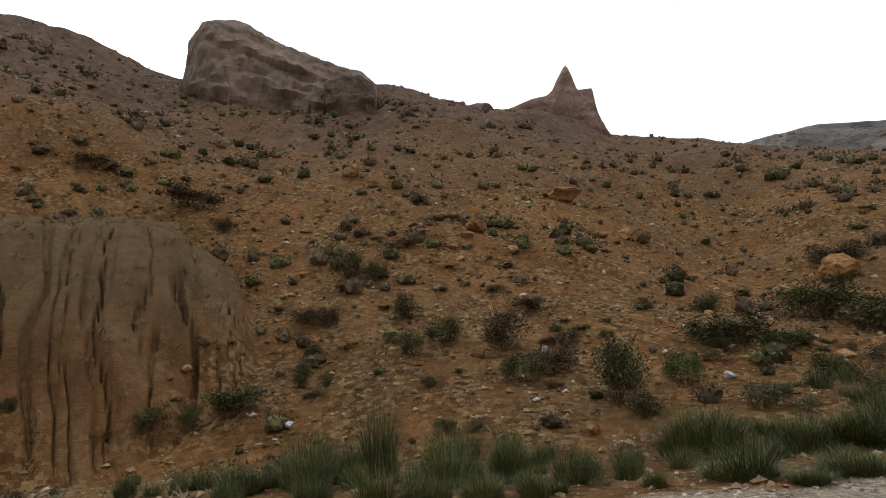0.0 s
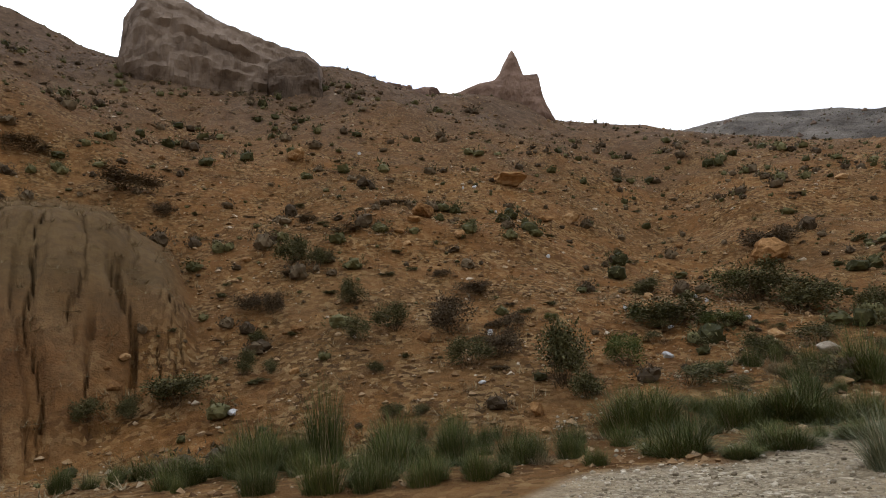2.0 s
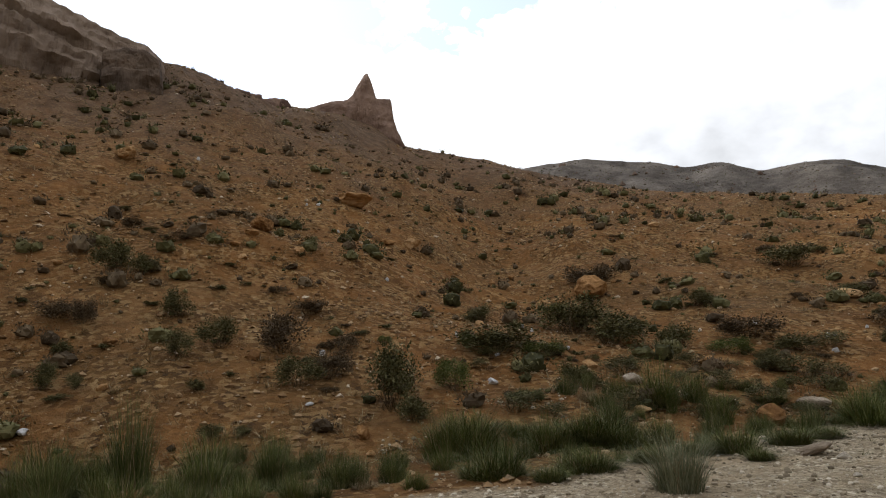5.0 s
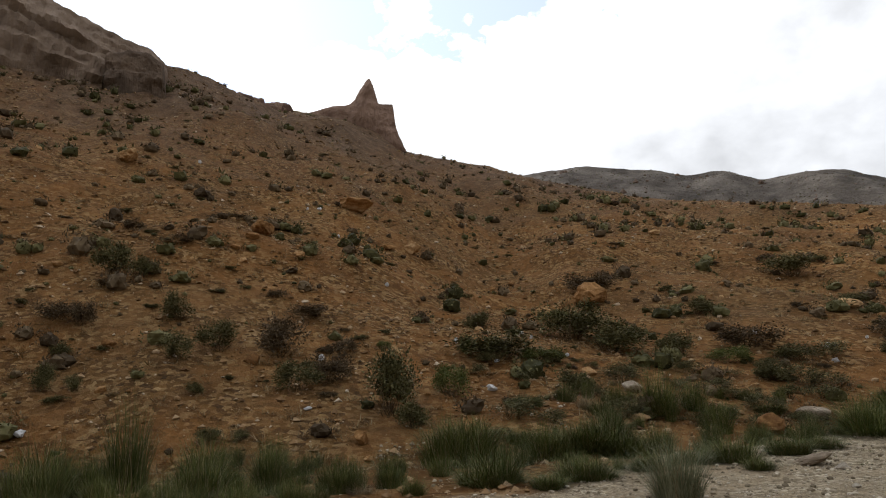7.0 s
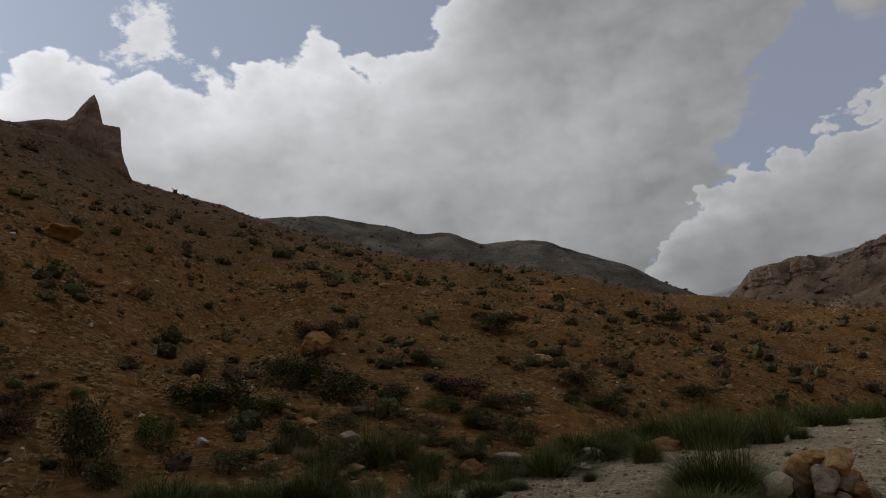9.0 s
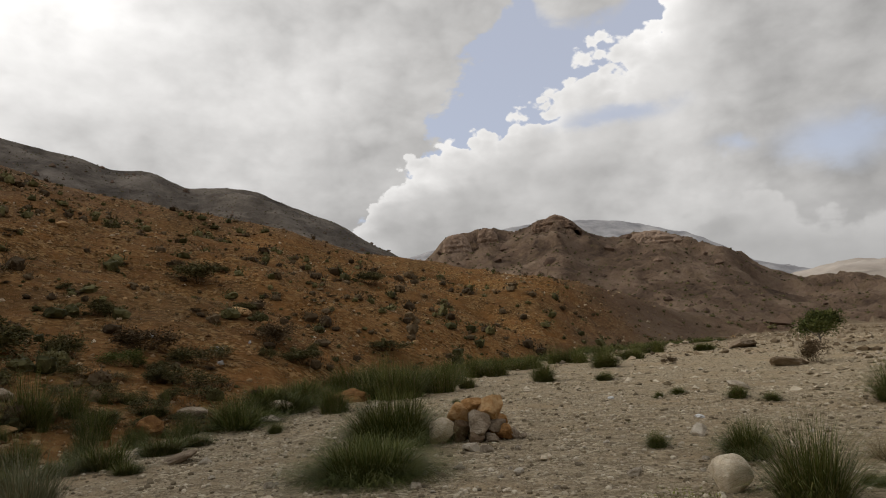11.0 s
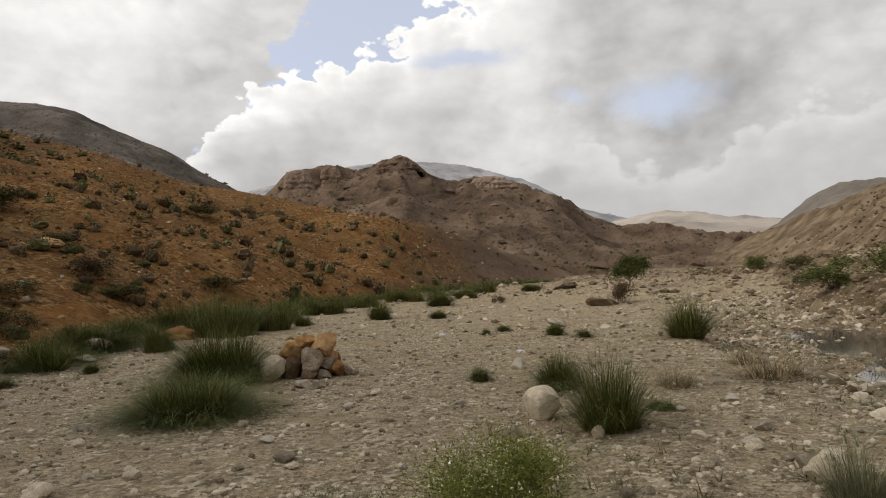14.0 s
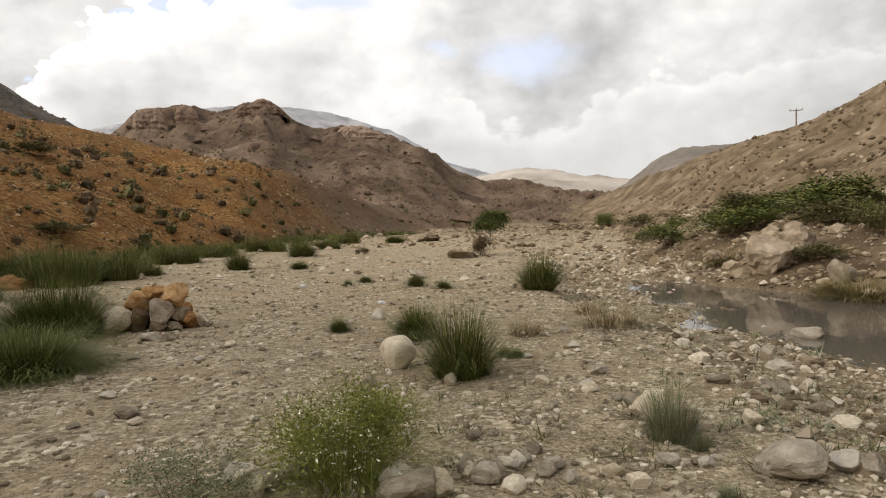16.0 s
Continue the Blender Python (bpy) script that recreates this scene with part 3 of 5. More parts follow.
TAN_STONE = mixed_material("tan_boulder", ((0.3, (0.17, 0.125, 0.08)), (0.5, (0.29, 0.225, 0.155)), (0.7, (0.41, 0.34, 0.25))), 2.2, per_piece=0.12, bump=0.08)
PEBBLES = mixed_material("pebbles", ((0.1, (0.135, 0.104, 0.065)), (0.45, (0.32, 0.258, 0.170)), (0.9, (0.56, 0.485, 0.36))), 2.0, per_piece=0.4, bump=0, island=True)
RUBBLE = mixed_material("hill_rubble", ((0.1, (0.10, 0.055, 0.025)), (0.5, (0.25, 0.15, 0.068)), (0.8, (0.37, 0.26, 0.145)), (0.95, (0.52, 0.43, 0.31))), 2.0, per_piece=0.4, bump=0, island=True)
GREEN = mixed_material("rush_green", ((0.2, (0.042, 0.055, 0.012)), (0.5, (0.086, 0.100, 0.025)), (0.8, (0.175, 0.165, 0.052))), 3.0, 0.6, 0.3, 0, True)
OLIVE = mixed_material("grey_green_leaf", ((0.2, (0.038, 0.036, 0.013)), (0.5, (0.084, 0.075, 0.028)), (0.8, (0.165, 0.146, 0.063))), 3.0, 0.7, 0.3, 0, True)
SAGE = mixed_material("pale_sage_leaf", ((0.2, (0.085, 0.092, 0.046)), (0.5, (0.16, 0.165, 0.088)), (0.8, (0.27, 0.265, 0.165))), 3.0, 0.7, 0.3, 0, True)
DRY = mixed_material("dry_stalk", ((0.2, (0.13, 0.095, 0.05)), (0.5, (0.24, 0.18, 0.095)), (0.8, (0.36, 0.29, 0.17))), 3.0, 0.7, 0.3, 0, True)
TWIG = mixed_material("brown_twig", ((0.2, (0.048, 0.033, 0.018)), (0.5, (0.092, 0.064, 0.035)), (0.8, (0.16, 0.115, 0.064))), 3.0, 0.8, 0.3, 0, True)
DEEP = mixed_material("dark_crown_leaf", ((0.2, (0.034, 0.044, 0.012)), (0.5, (0.066, 0.078, 0.022)), (0.8, (0.125, 0.128, 0.042))), 3.0, 0.6, 0.3, 0, True)
LIME = mixed_material("fresh_green_leaf", ((0.2, (0.085, 0.098, 0.018)), (0.5, (0.155, 0.168, 0.032)), (0.8, (0.25, 0.25, 0.065))), 3.0, 0.6, 0.3, 0, True)
PETAL = mixed_material("pale_petal", ((0.3, (0.60, 0.58, 0.32)), (0.7, (0.80, 0.78, 0.62))), 4.0, 0.6, 0.2, 0, True)
MOSS = mixed_material("yellow_moss", ((0.3, (0.13, 0.10, 0.035)), (0.6, (0.21, 0.165, 0.07))), 3.0, 0.9, 0.2, 0, True)
LITTER = mixed_material("white_film", ((0.3, (0.45, 0.44, 0.42)), (0.7, (0.66, 0.65, 0.62))), 8.0, 0.5, 0.1, 0.01)
WOOD = mixed_material("weathered_wood", ((0.3, (0.10, 0.085, 0.07)), (0.7, (0.2, 0.17, 0.14))), 2.0, 0.8, 0.1, 0.01)


def water_material():
    m, tree, node, shader = surface("still_water", 0.04)
    shader.inputs["Base Color"].default_value = (0.10, 0.085, 0.065, 1)
    shader.inputs["Specular IOR Level"].default_value = 0.5
    shader.inputs["IOR"].default_value = 1.33
    at = node("ShaderNodeNewGeometry").outputs["Position"]
    b = node("ShaderNodeBump", 0.08, 0.02)
    tree.links.new(node("ShaderNodeTexNoise", at, None, 4.0, 3.0, 0.5).outputs[0], b.inputs["Height"])
    tree.links.new(b.outputs[0], shader.inputs["Normal"])
    return m


WATER = water_material()


# ---- mesh helpers ----
def fill(mesh, verts, tris, material, smooth=False):
    verts, tris = np.asarray(verts, np.float32), np.asarray(tris, np.int32)
    n = tris.shape[1]
    mesh.vertices.add(len(verts))
    mesh.vertices.foreach_set("co", verts.ravel())
    mesh.loops.add(tris.size)
    mesh.loops.foreach_set("vertex_index", tris.ravel())
    mesh.polygons.add(len(tris))
    mesh.polygons.foreach_set("loop_start", np.arange(0, tris.size, n, dtype=np.int32))
    mesh.polygons.foreach_set("use_smooth", np.full(len(tris), smooth))
    mesh.materials.append(material)
    mesh.update(calc_edges=True)
    mesh.validate()
    return mesh


def part(name, shape, material, parent=None, label="", smooth=False):
    """One mesh object from (verts, faces), under its thing if there is one."""
    ob = new(name, fill(bpy.data.meshes.new(name), shape[0], shape[1], material, smooth))
    if parent is not None:
        ob.parent = parent
    return tagged(ob, label)


def joined(shapes):
    verts, faces, n = [], [], 0
    for v, f in shapes:
        verts.append(v)
        faces.append(np.asarray(f) + n)
        n += len(v)
    return np.concatenate(verts), np.concatenate(faces)


def ball(detail):
    bm = bmesh.new()
    bmesh.ops.create_icosphere(bm, subdivisions=detail, radius=1.0)
    v = np.array([p.co[:] for p in bm.verts])
    f = np.array([[p.index for p in face.verts] for face in bm.faces])
    bm.free()
    return v, f


BALLS = {d: ball(d) for d in (1, 2, 3, 4)}


def stone_shape(seed, detail=2, flat=0.7, rough=0.28, blocky=0.25):
    """A worn stone about a metre across: a lump cut by a few broad planes."""
    rng = np.random.default_rng(seed)
    v, f = BALLS[detail]
    v = v.copy()
    for k in range(9):
        n = rng.normal(size=3)
        n /= np.linalg.norm(n)
        cut = rng.uniform(0.62, 0.95)
        over = np.maximum(0, v @ n - cut)
        v -= over[:, None] * n * (0.55 + blocky)
    o = rng.uniform(0, 50, 3)
    bumps = np.array([noise.fractal(Vector(p * 1.6 + o), 0.9, 2.0, 4) for p in v])
    v *= (1 + rough * 0.5 * bumps)[:, None]
    v *= np.array([1.0, rng.uniform(0.75, 1.0), flat]) * 0.5
    return v, f


def block_shape(seed, detail=3, flat=1.0, rough=0.16):
    """An angular broken stone about a metre across: a lump cut flat by many planes."""
    rng = np.random.default_rng(seed)
    v, f = BALLS[detail]
    v = v * 1.25
    for k in range(13):
        n = rng.normal(size=3)
        n /= np.linalg.norm(n)
        v = v - np.maximum(0, v @ n - rng.uniform(0.66, 0.92))[:, None] * n * 0.94
    o = rng.uniform(0, 50, 3)
    v *= (1 + rough * 0.5 * np.array([noise.fractal(Vector(p * 2.2 + o), 0.8, 2.0, 5) for p in v]))[:, None]
    return v * np.array([1.0, rng.uniform(0.75, 1.0), flat]) * 0.5, f


def scattered(shapes, x, y, z, width, tall, turn, tip=None):
    """Many small pieces as one mesh: arrays of places, widths, height factors and turns."""
    out, n = [], len(x)
    pick = np.arange(n) % len(shapes)
    for k, (v, f) in enumerate(shapes):
        i = np.nonzero(pick == k)[0]
        if not len(i):
            continue
        c, s = np.cos(turn[i])[:, None], np.sin(turn[i])[:, None]
        px, py, pz = v[None, :, 0] * width[i, None], v[None, :, 1] * width[i, None], v[None, :, 2] * width[i, None] * tall[i, None]
        if tip is not None:
            ct, st = np.cos(tip[i])[:, None], np.sin(tip[i])[:, None]
            px, pz = px * ct - pz * st, px * st + pz * ct
        p = np.stack([px * c - py * s + x[i, None], px * s + py * c + y[i, None], pz + z[i, None]], -1).reshape(-1, 3)
        faces = (np.asarray(f)[None] + (np.arange(len(i)) * len(v))[:, None, None]).reshape(-1, np.asarray(f).shape[1])
        out.append((p, faces))
    return joined(out)


def fitted(v, radius, tall, share=88):
    """The plant scaled so that its outline has the wanted half-width and height."""
    reach = np.percentile(np.hypot(v[:, 0], v[:, 1]), share)
    return v * np.array([radius / reach, radius / reach, tall / np.percentile(v[:, 2], 97.5)])


def blades(rng, count, radius, tall, wide=0.012, spread=55, bends=2, foot=0.4):
    """Thin tapering blades that fan out from a tuft and arch over at their tips."""
    turn = rng.uniform(0, 2 * math.pi, count)
    fan = np.radians(spread) * rng.uniform(0, 1, count) ** 0.8
    long = rng.uniform(0.35, 1.0, count) ** 1.2 * (1 - 0.25 * fan / np.radians(90))
    r0 = radius * foot * (0.65 * rng.uniform(0, 1, count) ** 0.5 + 0.35 * fan / np.radians(spread))
    aim_out = turn + rng.normal(size=count) * 0.9
    out = np.stack([np.cos(aim_out), np.sin(aim_out), 0 * turn], -1)
    side = np.stack([-out[:, 1], out[:, 0], 0 * turn], -1) * (wide * rng.uniform(0.6, 1.2, count))[:, None]
    root = np.stack([np.cos(turn) * r0, np.sin(turn) * r0, -0.02 + 0 * turn], -1)
    rows = []
    for k in range(bends + 1):
        t = k / bends
        lean = fan * (0.62 + 0.75 * t * t)
        p = root + (long * t)[:, None] * (out * np.sin(lean)[:, None] + np.array([0, 0, 1.0]) * np.cos(lean)[:, None])
        w = side * (1 - t) ** 0.7
        rows += [p - w, p + w] if k < bends else [p]
    verts = np.stack(rows, 1)
    n = verts.shape[1]
    one = []
    for k in range(bends - 1):
        one += [(2 * k, 2 * k + 1, 2 * k + 3), (2 * k, 2 * k + 3, 2 * k + 2)]
    one.append((n - 3, n - 2, n - 1))
    faces = (np.array(one)[None] + (np.arange(count) * n)[:, None, None]).reshape(-1, 3)
    return fitted(verts.reshape(-1, 3), radius, tall, 66), faces


def leaves(rng, count, radius, tall, size, hollow=0.55, lumps=7):
    """Small leaf blades gathered in uneven lumps inside a low dome."""
    cent = []
    for k in range(lumps):
        a, r = rng.uniform(0, 2 * math.pi), radius * math.sqrt(rng.uniform(0.0, 0.75))
        cent.append((math.cos(a) * r, math.sin(a) * r, tall * rng.uniform(0.3, 0.8) * (1 - 0.35 * (r / radius) ** 2), rng.uniform(0.34, 0.58)))
    cent = np.array(cent)
    c = cent[rng.integers(0, lumps, count)]
    d = rng.normal(size=(count, 3))
    d /= np.linalg.norm(d, axis=1)[:, None]
    rad = rng.uniform(hollow, 1.05, count)[:, None]
    p = c[:, :3] + d * rad * c[:, 3:4] * np.array([radius, radius, tall * 0.62])
    p[:, 2] = np.maximum(p[:, 2], 0.02 * tall)
    u = d + rng.normal(size=(count, 3)) * 0.7 + np.array([0, 0, 0.4])
    u /= np.linalg.norm(u, axis=1)[:, None]
    w = np.cross(u, rng.normal(size=(count, 3)))
    w /= np.linalg.norm(w, axis=1)[:, None]
    s = size * rng.uniform(0.6, 1.3, count)[:, None]
    v = np.stack([p - w * s * 0.35, p + w * s * 0.35, p + u * s * 1.3], 1).reshape(-1, 3)
    return fitted(v, radius, tall), np.arange(count * 3).reshape(-1, 3)


def tube(points, radii, sides=7):
    points = [Vector(p) for p in points]
    verts, faces = [], []
    for i, p in enumerate(points):
        way = (points[min(i + 1, len(points) - 1)] - points[max(i - 1, 0)]).normalized()
        q = way.to_track_quat("Z", "Y")
        for k in range(sides):
            a = 2 * math.pi * k / sides
            verts.append(tuple(p + q @ Vector((math.cos(a) * radii[i], math.sin(a) * radii[i], 0))))
    for i in range(len(points) - 1):
        for k in range(sides):
            a, b = i * sides + k, i * sides + (k + 1) % sides
            faces += [(a, b, b + sides), (a, b + sides, a + sides)]
    top = (len(points) - 1) * sides
    for k in range(1, sides - 1):
        faces.append((top, top + k, top + k + 1))
    return np.array(verts), np.array(faces)


def at(x, y, turn=0.0, size=1.0, tall=1.0, sink=0.0):
    return Matrix.Translation((x, y, height(x, y) - sink)) @ Matrix.Rotation(turn, 4, "Z") @ Matrix.Diagonal((size, size, size * tall, 1))

# ---- ground: one sheet to the horizon ----
AZS = np.concatenate([np.arange(-124, -104, 0.32), np.arange(-104, -72, 0.13), np.arange(-72, 80, 0.32), np.arange(80, 236, 3.0)])
RS = np.concatenate([[0.25, 0.6, 1.0], np.exp(np.arange(math.log(1.5), math.log(2600), 0.0138))])
az, r = np.meshgrid(np.radians(AZS), RS)
SHEET_X, SHEET_Y = r * np.sin(az), r * np.cos(az)
SHEET_Z, ZONES = land(SHEET_X, SHEET_Y)


def on_sheet(x, y, values):
    """What the ground's sheet holds at places, between its nodes."""
    a = np.degrees(np.arctan2(x, y))
    a = np.where(a < AZS[0], a + 360, a)
    i = np.clip(np.searchsorted(AZS, a) - 1, 0, len(AZS) - 2)
    d = np.hypot(x, y)
    j = np.clip(np.searchsorted(RS, d) - 1, 0, len(RS) - 2)
    u = np.clip((a - AZS[i]) / (AZS[i + 1] - AZS[i]), 0, 1)
    v = np.clip((d - RS[j]) / (RS[j + 1] - RS[j]), 0, 1)
    return (values[j, i] * (1 - u) + values[j, i + 1] * u) * (1 - v) + (values[j + 1, i] * (1 - u) + values[j + 1, i + 1] * u) * v


def height(x, y):
    return float(on_sheet(np.array([x]), np.array([y]), SHEET_Z)[0])


def is_red(x, y):
    return float(on_sheet(np.array([x]), np.array([y]), ZONES[0] - ZONES[1])[0]) > 0.5


def build_ground():
    verts = np.stack([SHEET_X, SHEET_Y, SHEET_Z], -1).reshape(-1, 3)
    n, m = len(AZS), len(RS)
    i, j = np.meshgrid(np.arange(n), np.arange(m - 1))
    a, b = j * n + i, j * n + (i + 1) % n
    quads = np.stack([a, a + n, b + n, b], -1).reshape(-1, 4)
    # a small fan of quads closes the middle
    verts = np.vstack([verts, [(0.0, 0.0, float(SHEET_Z[0].mean()))]])
    k = np.arange(0, n - 1, 2)
    quads = np.vstack([quads, np.stack([np.full(len(k), n * m), k, k + 1, (k + 2) % n], -1)])
    mesh = bpy.data.meshes.new("ground")
    fill(mesh, verts, quads, LAND, True)
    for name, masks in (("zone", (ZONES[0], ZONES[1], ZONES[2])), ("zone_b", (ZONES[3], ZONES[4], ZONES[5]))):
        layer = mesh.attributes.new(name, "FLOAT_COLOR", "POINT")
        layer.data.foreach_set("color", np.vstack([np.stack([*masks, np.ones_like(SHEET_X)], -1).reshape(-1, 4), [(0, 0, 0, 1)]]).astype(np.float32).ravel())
    return tagged(new("ground", mesh), "stony river bed and dry reddish hills under scrub", "ground", kind="structure")


build_ground()
pond_az = np.linspace(0, 2 * math.pi, 40, endpoint=False)
pond = [(14.0 + 0.53 * 9.5 * math.cos(a) + 0.85 * 4.4 * math.sin(a), 9.8 + 0.85 * 9.5 * math.cos(a) - 0.53 * 4.4 * math.sin(a), -0.262) for a in pond_az]
pond_mesh = bpy.data.meshes.new("water")
pond_mesh.from_pydata(pond, [], [list(range(40))])
pond_mesh.materials.append(WATER)
tagged(new("water", pond_mesh), "shallow still brown pool among river stones", "water", kind="structure")


def rock_fin(name, place, bearing, profile, thick, label, material=ROCK, seed=0, rough=1.0, arch=0.6, drop=4.0, dip=0.0, ledge=0.0, beds=0.5):
    """A wall-like crag across a bearing: rows of (along, height of the top) down to below the ground; dip: how its beds fall along it."""
    us = np.linspace(profile[0][0], profile[-1][0], 150 if thick > 2 else 40)
    base = np.array([place[0], place[1], place[2]])
    tops = np.interp(us, [p[0] for p in profile], [p[1] for p in profile]) - base[2]
    ths = np.linspace(0, math.pi, 64 if thick > 2 else 20)
    a = radians(bearing)
    right, away = np.array([math.cos(a), -math.sin(a), 0]), np.array([math.sin(a), math.cos(a), 0])
    verts = []
    for i, (u, h) in enumerate(zip(us, tops)):
        end = min(1.0, 6 * (u - us[0] + 0.3) / (us[-1] - us[0]), 6 * (us[-1] - u + 0.3) / (us[-1] - us[0]))
        for th in ths:
            c, s = math.cos(th), math.sin(th)
            side = -math.copysign(abs(c) ** 0.75, c) * thick * (0.45 + 0.55 * end ** 0.5)
            up = abs(s) ** arch * (h + drop) - drop
            p = base + right * u + away * side + np.array([0, 0, up])
            q = Vector(p)
            level = p[2] - dip * u
            layer = noise.noise(Vector((p[0] * 0.1 + seed, p[1] * 0.1, level * 0.9)))
            lump = noise.fractal(q * 0.42 + Vector((seed * 3.7, 0, 0)), 0.7, 2.1, 7)
            streak = noise.noise(Vector((p[0] * 0.9 + seed, p[1] * 0.9, p[2] * 0.15)))
            bed = level * 0.55 + 0.8 * noise.noise(q * 0.13)
            shelf = ledge * (min(1.0, 2.2 * (bed - math.floor(bed))) - 0.5)
            push = rough * (0.55 * lump + beds * layer + 0.4 * streak) + shelf
            p = p + (away * -c * 1.0 + right * noise.noise(q * 0.5) * 0.4) * push * (1 - 0.7 * s ** 6) + np.array([0, 0, 0.25 * rough * lump * max(0.0, s)])
            verts.append(p)
    n = len(ths)
    quads = [(i * n + j, i * n + j + 1, (i + 1) * n + j + 1, (i + 1) * n + j) for i in range(len(us) - 1) for j in range(n - 1)]
    verts = np.array(verts)
    # both ends are closed towards a middle point
    tris = []
    for row in (0, len(us) - 1):
        verts = np.vstack([verts, verts[row * n:(row + 1) * n].mean(0)])
        tris += [(row * n + j, row * n + j + 1, len(verts) - 1) for j in range(n - 1)]
    faces = [t for q in quads for t in ((q[0], q[1], q[2]), (q[0], q[2], q[3]))] + tris
    ob = part(name, (verts - base, faces), material, smooth=False)
    ob.location = base
    return tagged(ob, label, "rock")

# ---- crags on the skylines ----
def crest_place(az, r):
    a = radians(az)
    x, y = r * math.sin(a), r * math.cos(a)
    return (x, y, height(x, y))


rock_fin("rock_pinnacle", crest_place(-50.4, 82), -50.4, [(-9.5, 33.6), (-7.6, 34.6), (-4.7, 35.4), (-1.9, 35.9), (-1.3, 36.5), (-0.6, 37.9), (0.2, 39.1), (0.65, 39.5), (1.0, 38.7), (1.3, 37.7), (1.7, 36.0), (2.6, 35.9), (3.55, 35.8), (3.75, 33.4), (4.1, 31.6), (4.9, 29.6), (5.6, 27.5)], 2.4,
         "tall brown rock pinnacle with a stepped shoulder on the ridge", RED_ROCK, 3, 0.7, beds=0.08)
rock_fin("rock_outcrop", crest_place(-75.3, 73), -74.8, [(-10.0, 31), (-9.7, 37.0), (-9.2, 39.2), (-8.5, 40.5), (-8.0, 41.2), (-6.0, 41.3), (-3.6, 41.0), (-2.2, 40.2), (-0.5, 39.0), (1.9, 37.9), (5.7, 36.3), (8.3, 35.6), (9.8, 34.6), (11, 32)], 10.5,
         "massive layered grey-brown rock outcrop crowning the hill", ROCK, 7, 1.25, arch=0.98, drop=10.0, dip=-0.40, beds=1.1)
cliff = crest_place(-68.9, 63)
rock_fin("rock_outcrop", cliff, -64, [(-3.0, cliff[2] - 3), (-2.7, cliff[2] + 2.5), (-1.0, cliff[2] + 3.0), (0.8, cliff[2] + 2.8), (1.9, cliff[2] + 2.0), (2.4, cliff[2] - 3)], 2.8,
         "dark blocky rock outcrop with a steep shaded face", ROCK, 11, 0.8, arch=0.3, drop=5.0, ledge=0.4)
for az, r, profile, seed in ((13.0, 238, [(-9.5, 40), (-8, 43.5), (-6.5, 44.6), (-4, 45.0), (-2, 46.2), (0, 46.7), (2.2, 46.0), (4.6, 44.2), (6.5, 42.0), (8.5, 37)], 61),
                             (4.3, 238, [(-5, 33), (-4.2, 39.6), (-2.5, 41.4), (0, 42.2), (2.5, 42.0), (4.5, 40.4), (6, 36)], 62), (7.0, 240, [(-3.5, 38), (-2.6, 43.0), (0, 44.0), (2.2, 43.7), (3.8, 41.6), (4.8, 37)], 63),
                             (20.6, 240, [(-9, 34), (-6, 37.4), (-2, 38.3), (3, 37.9), (7, 36.2), (11, 33.2), (14, 28)], 64)):
    rock_fin("crag", crest_place(az, r), az, profile, 5.0, "weathered brown crag on the rocky hill across the bed", HILL_ROCK, seed, 1.1, arch=0.5, drop=5.0, ledge=0.5)
ridge_rng = random.Random(21)
ridge_rocks = [(-66.6 + 0.62 * k + ridge_rng.uniform(-0.2, 0.2), 79.5 + 0.15 * k, ridge_rng.uniform(0.5, 1.5), ridge_rng.uniform(0.25, 0.8), 21 + k) for k in range(16)]
for az, r, wide, tall, seed in ridge_rocks:
    place = crest_place(az, r)
    rock_fin("ridge_rock", place, az, [(-wide, place[2] - 0.8), (-wide * 0.8, place[2] + tall * 0.8), (-wide * 0.2, place[2] + tall), (wide * 0.4, place[2] + tall * 0.7), (wide, place[2] - 0.8)], 1.4,
             "jagged brown rock standing along the ridge line", RED_ROCK, seed, 0.5, arch=0.4)


# ---- plants ----
def rush(seed, blade=GREEN, dry=0.18, spread=58, count=420, label="green rush tuft with arching blades and dry stalks", name="rush_tuft", wide=0.0042, foot=0.5):
    rng = np.random.default_rng(seed)
    ob = tagged(new(name), label, "grass", "rush tufts")
    part("foliage", blades(rng, int(count * 1.35), 0.5, 1.0, wide, spread, 3, foot), blade, ob)
    part("straw", blades(rng, max(4, int(count * dry)), 0.45, 1.06, wide * 0.8, spread * 0.8, 2, foot), DRY, ob, "straw-coloured dry stalks")
    return ob


def shrub(seed, leaf=OLIVE, label="low grey-green desert shrub", name="shrub", count=3400, size=0.04, group="hill shrubs"):
    rng = np.random.default_rng(seed)
    ob = tagged(new(name), label, "shrub", group)
    part("foliage", leaves(rng, count, 0.48, 0.92, size, 0.15, 12), leaf, ob)
    part("brushwood", blades(rng, 60, 0.34, 0.85, 0.003, 70, 2, 0.3), TWIG, ob, "bare brown twigs")
    return ob


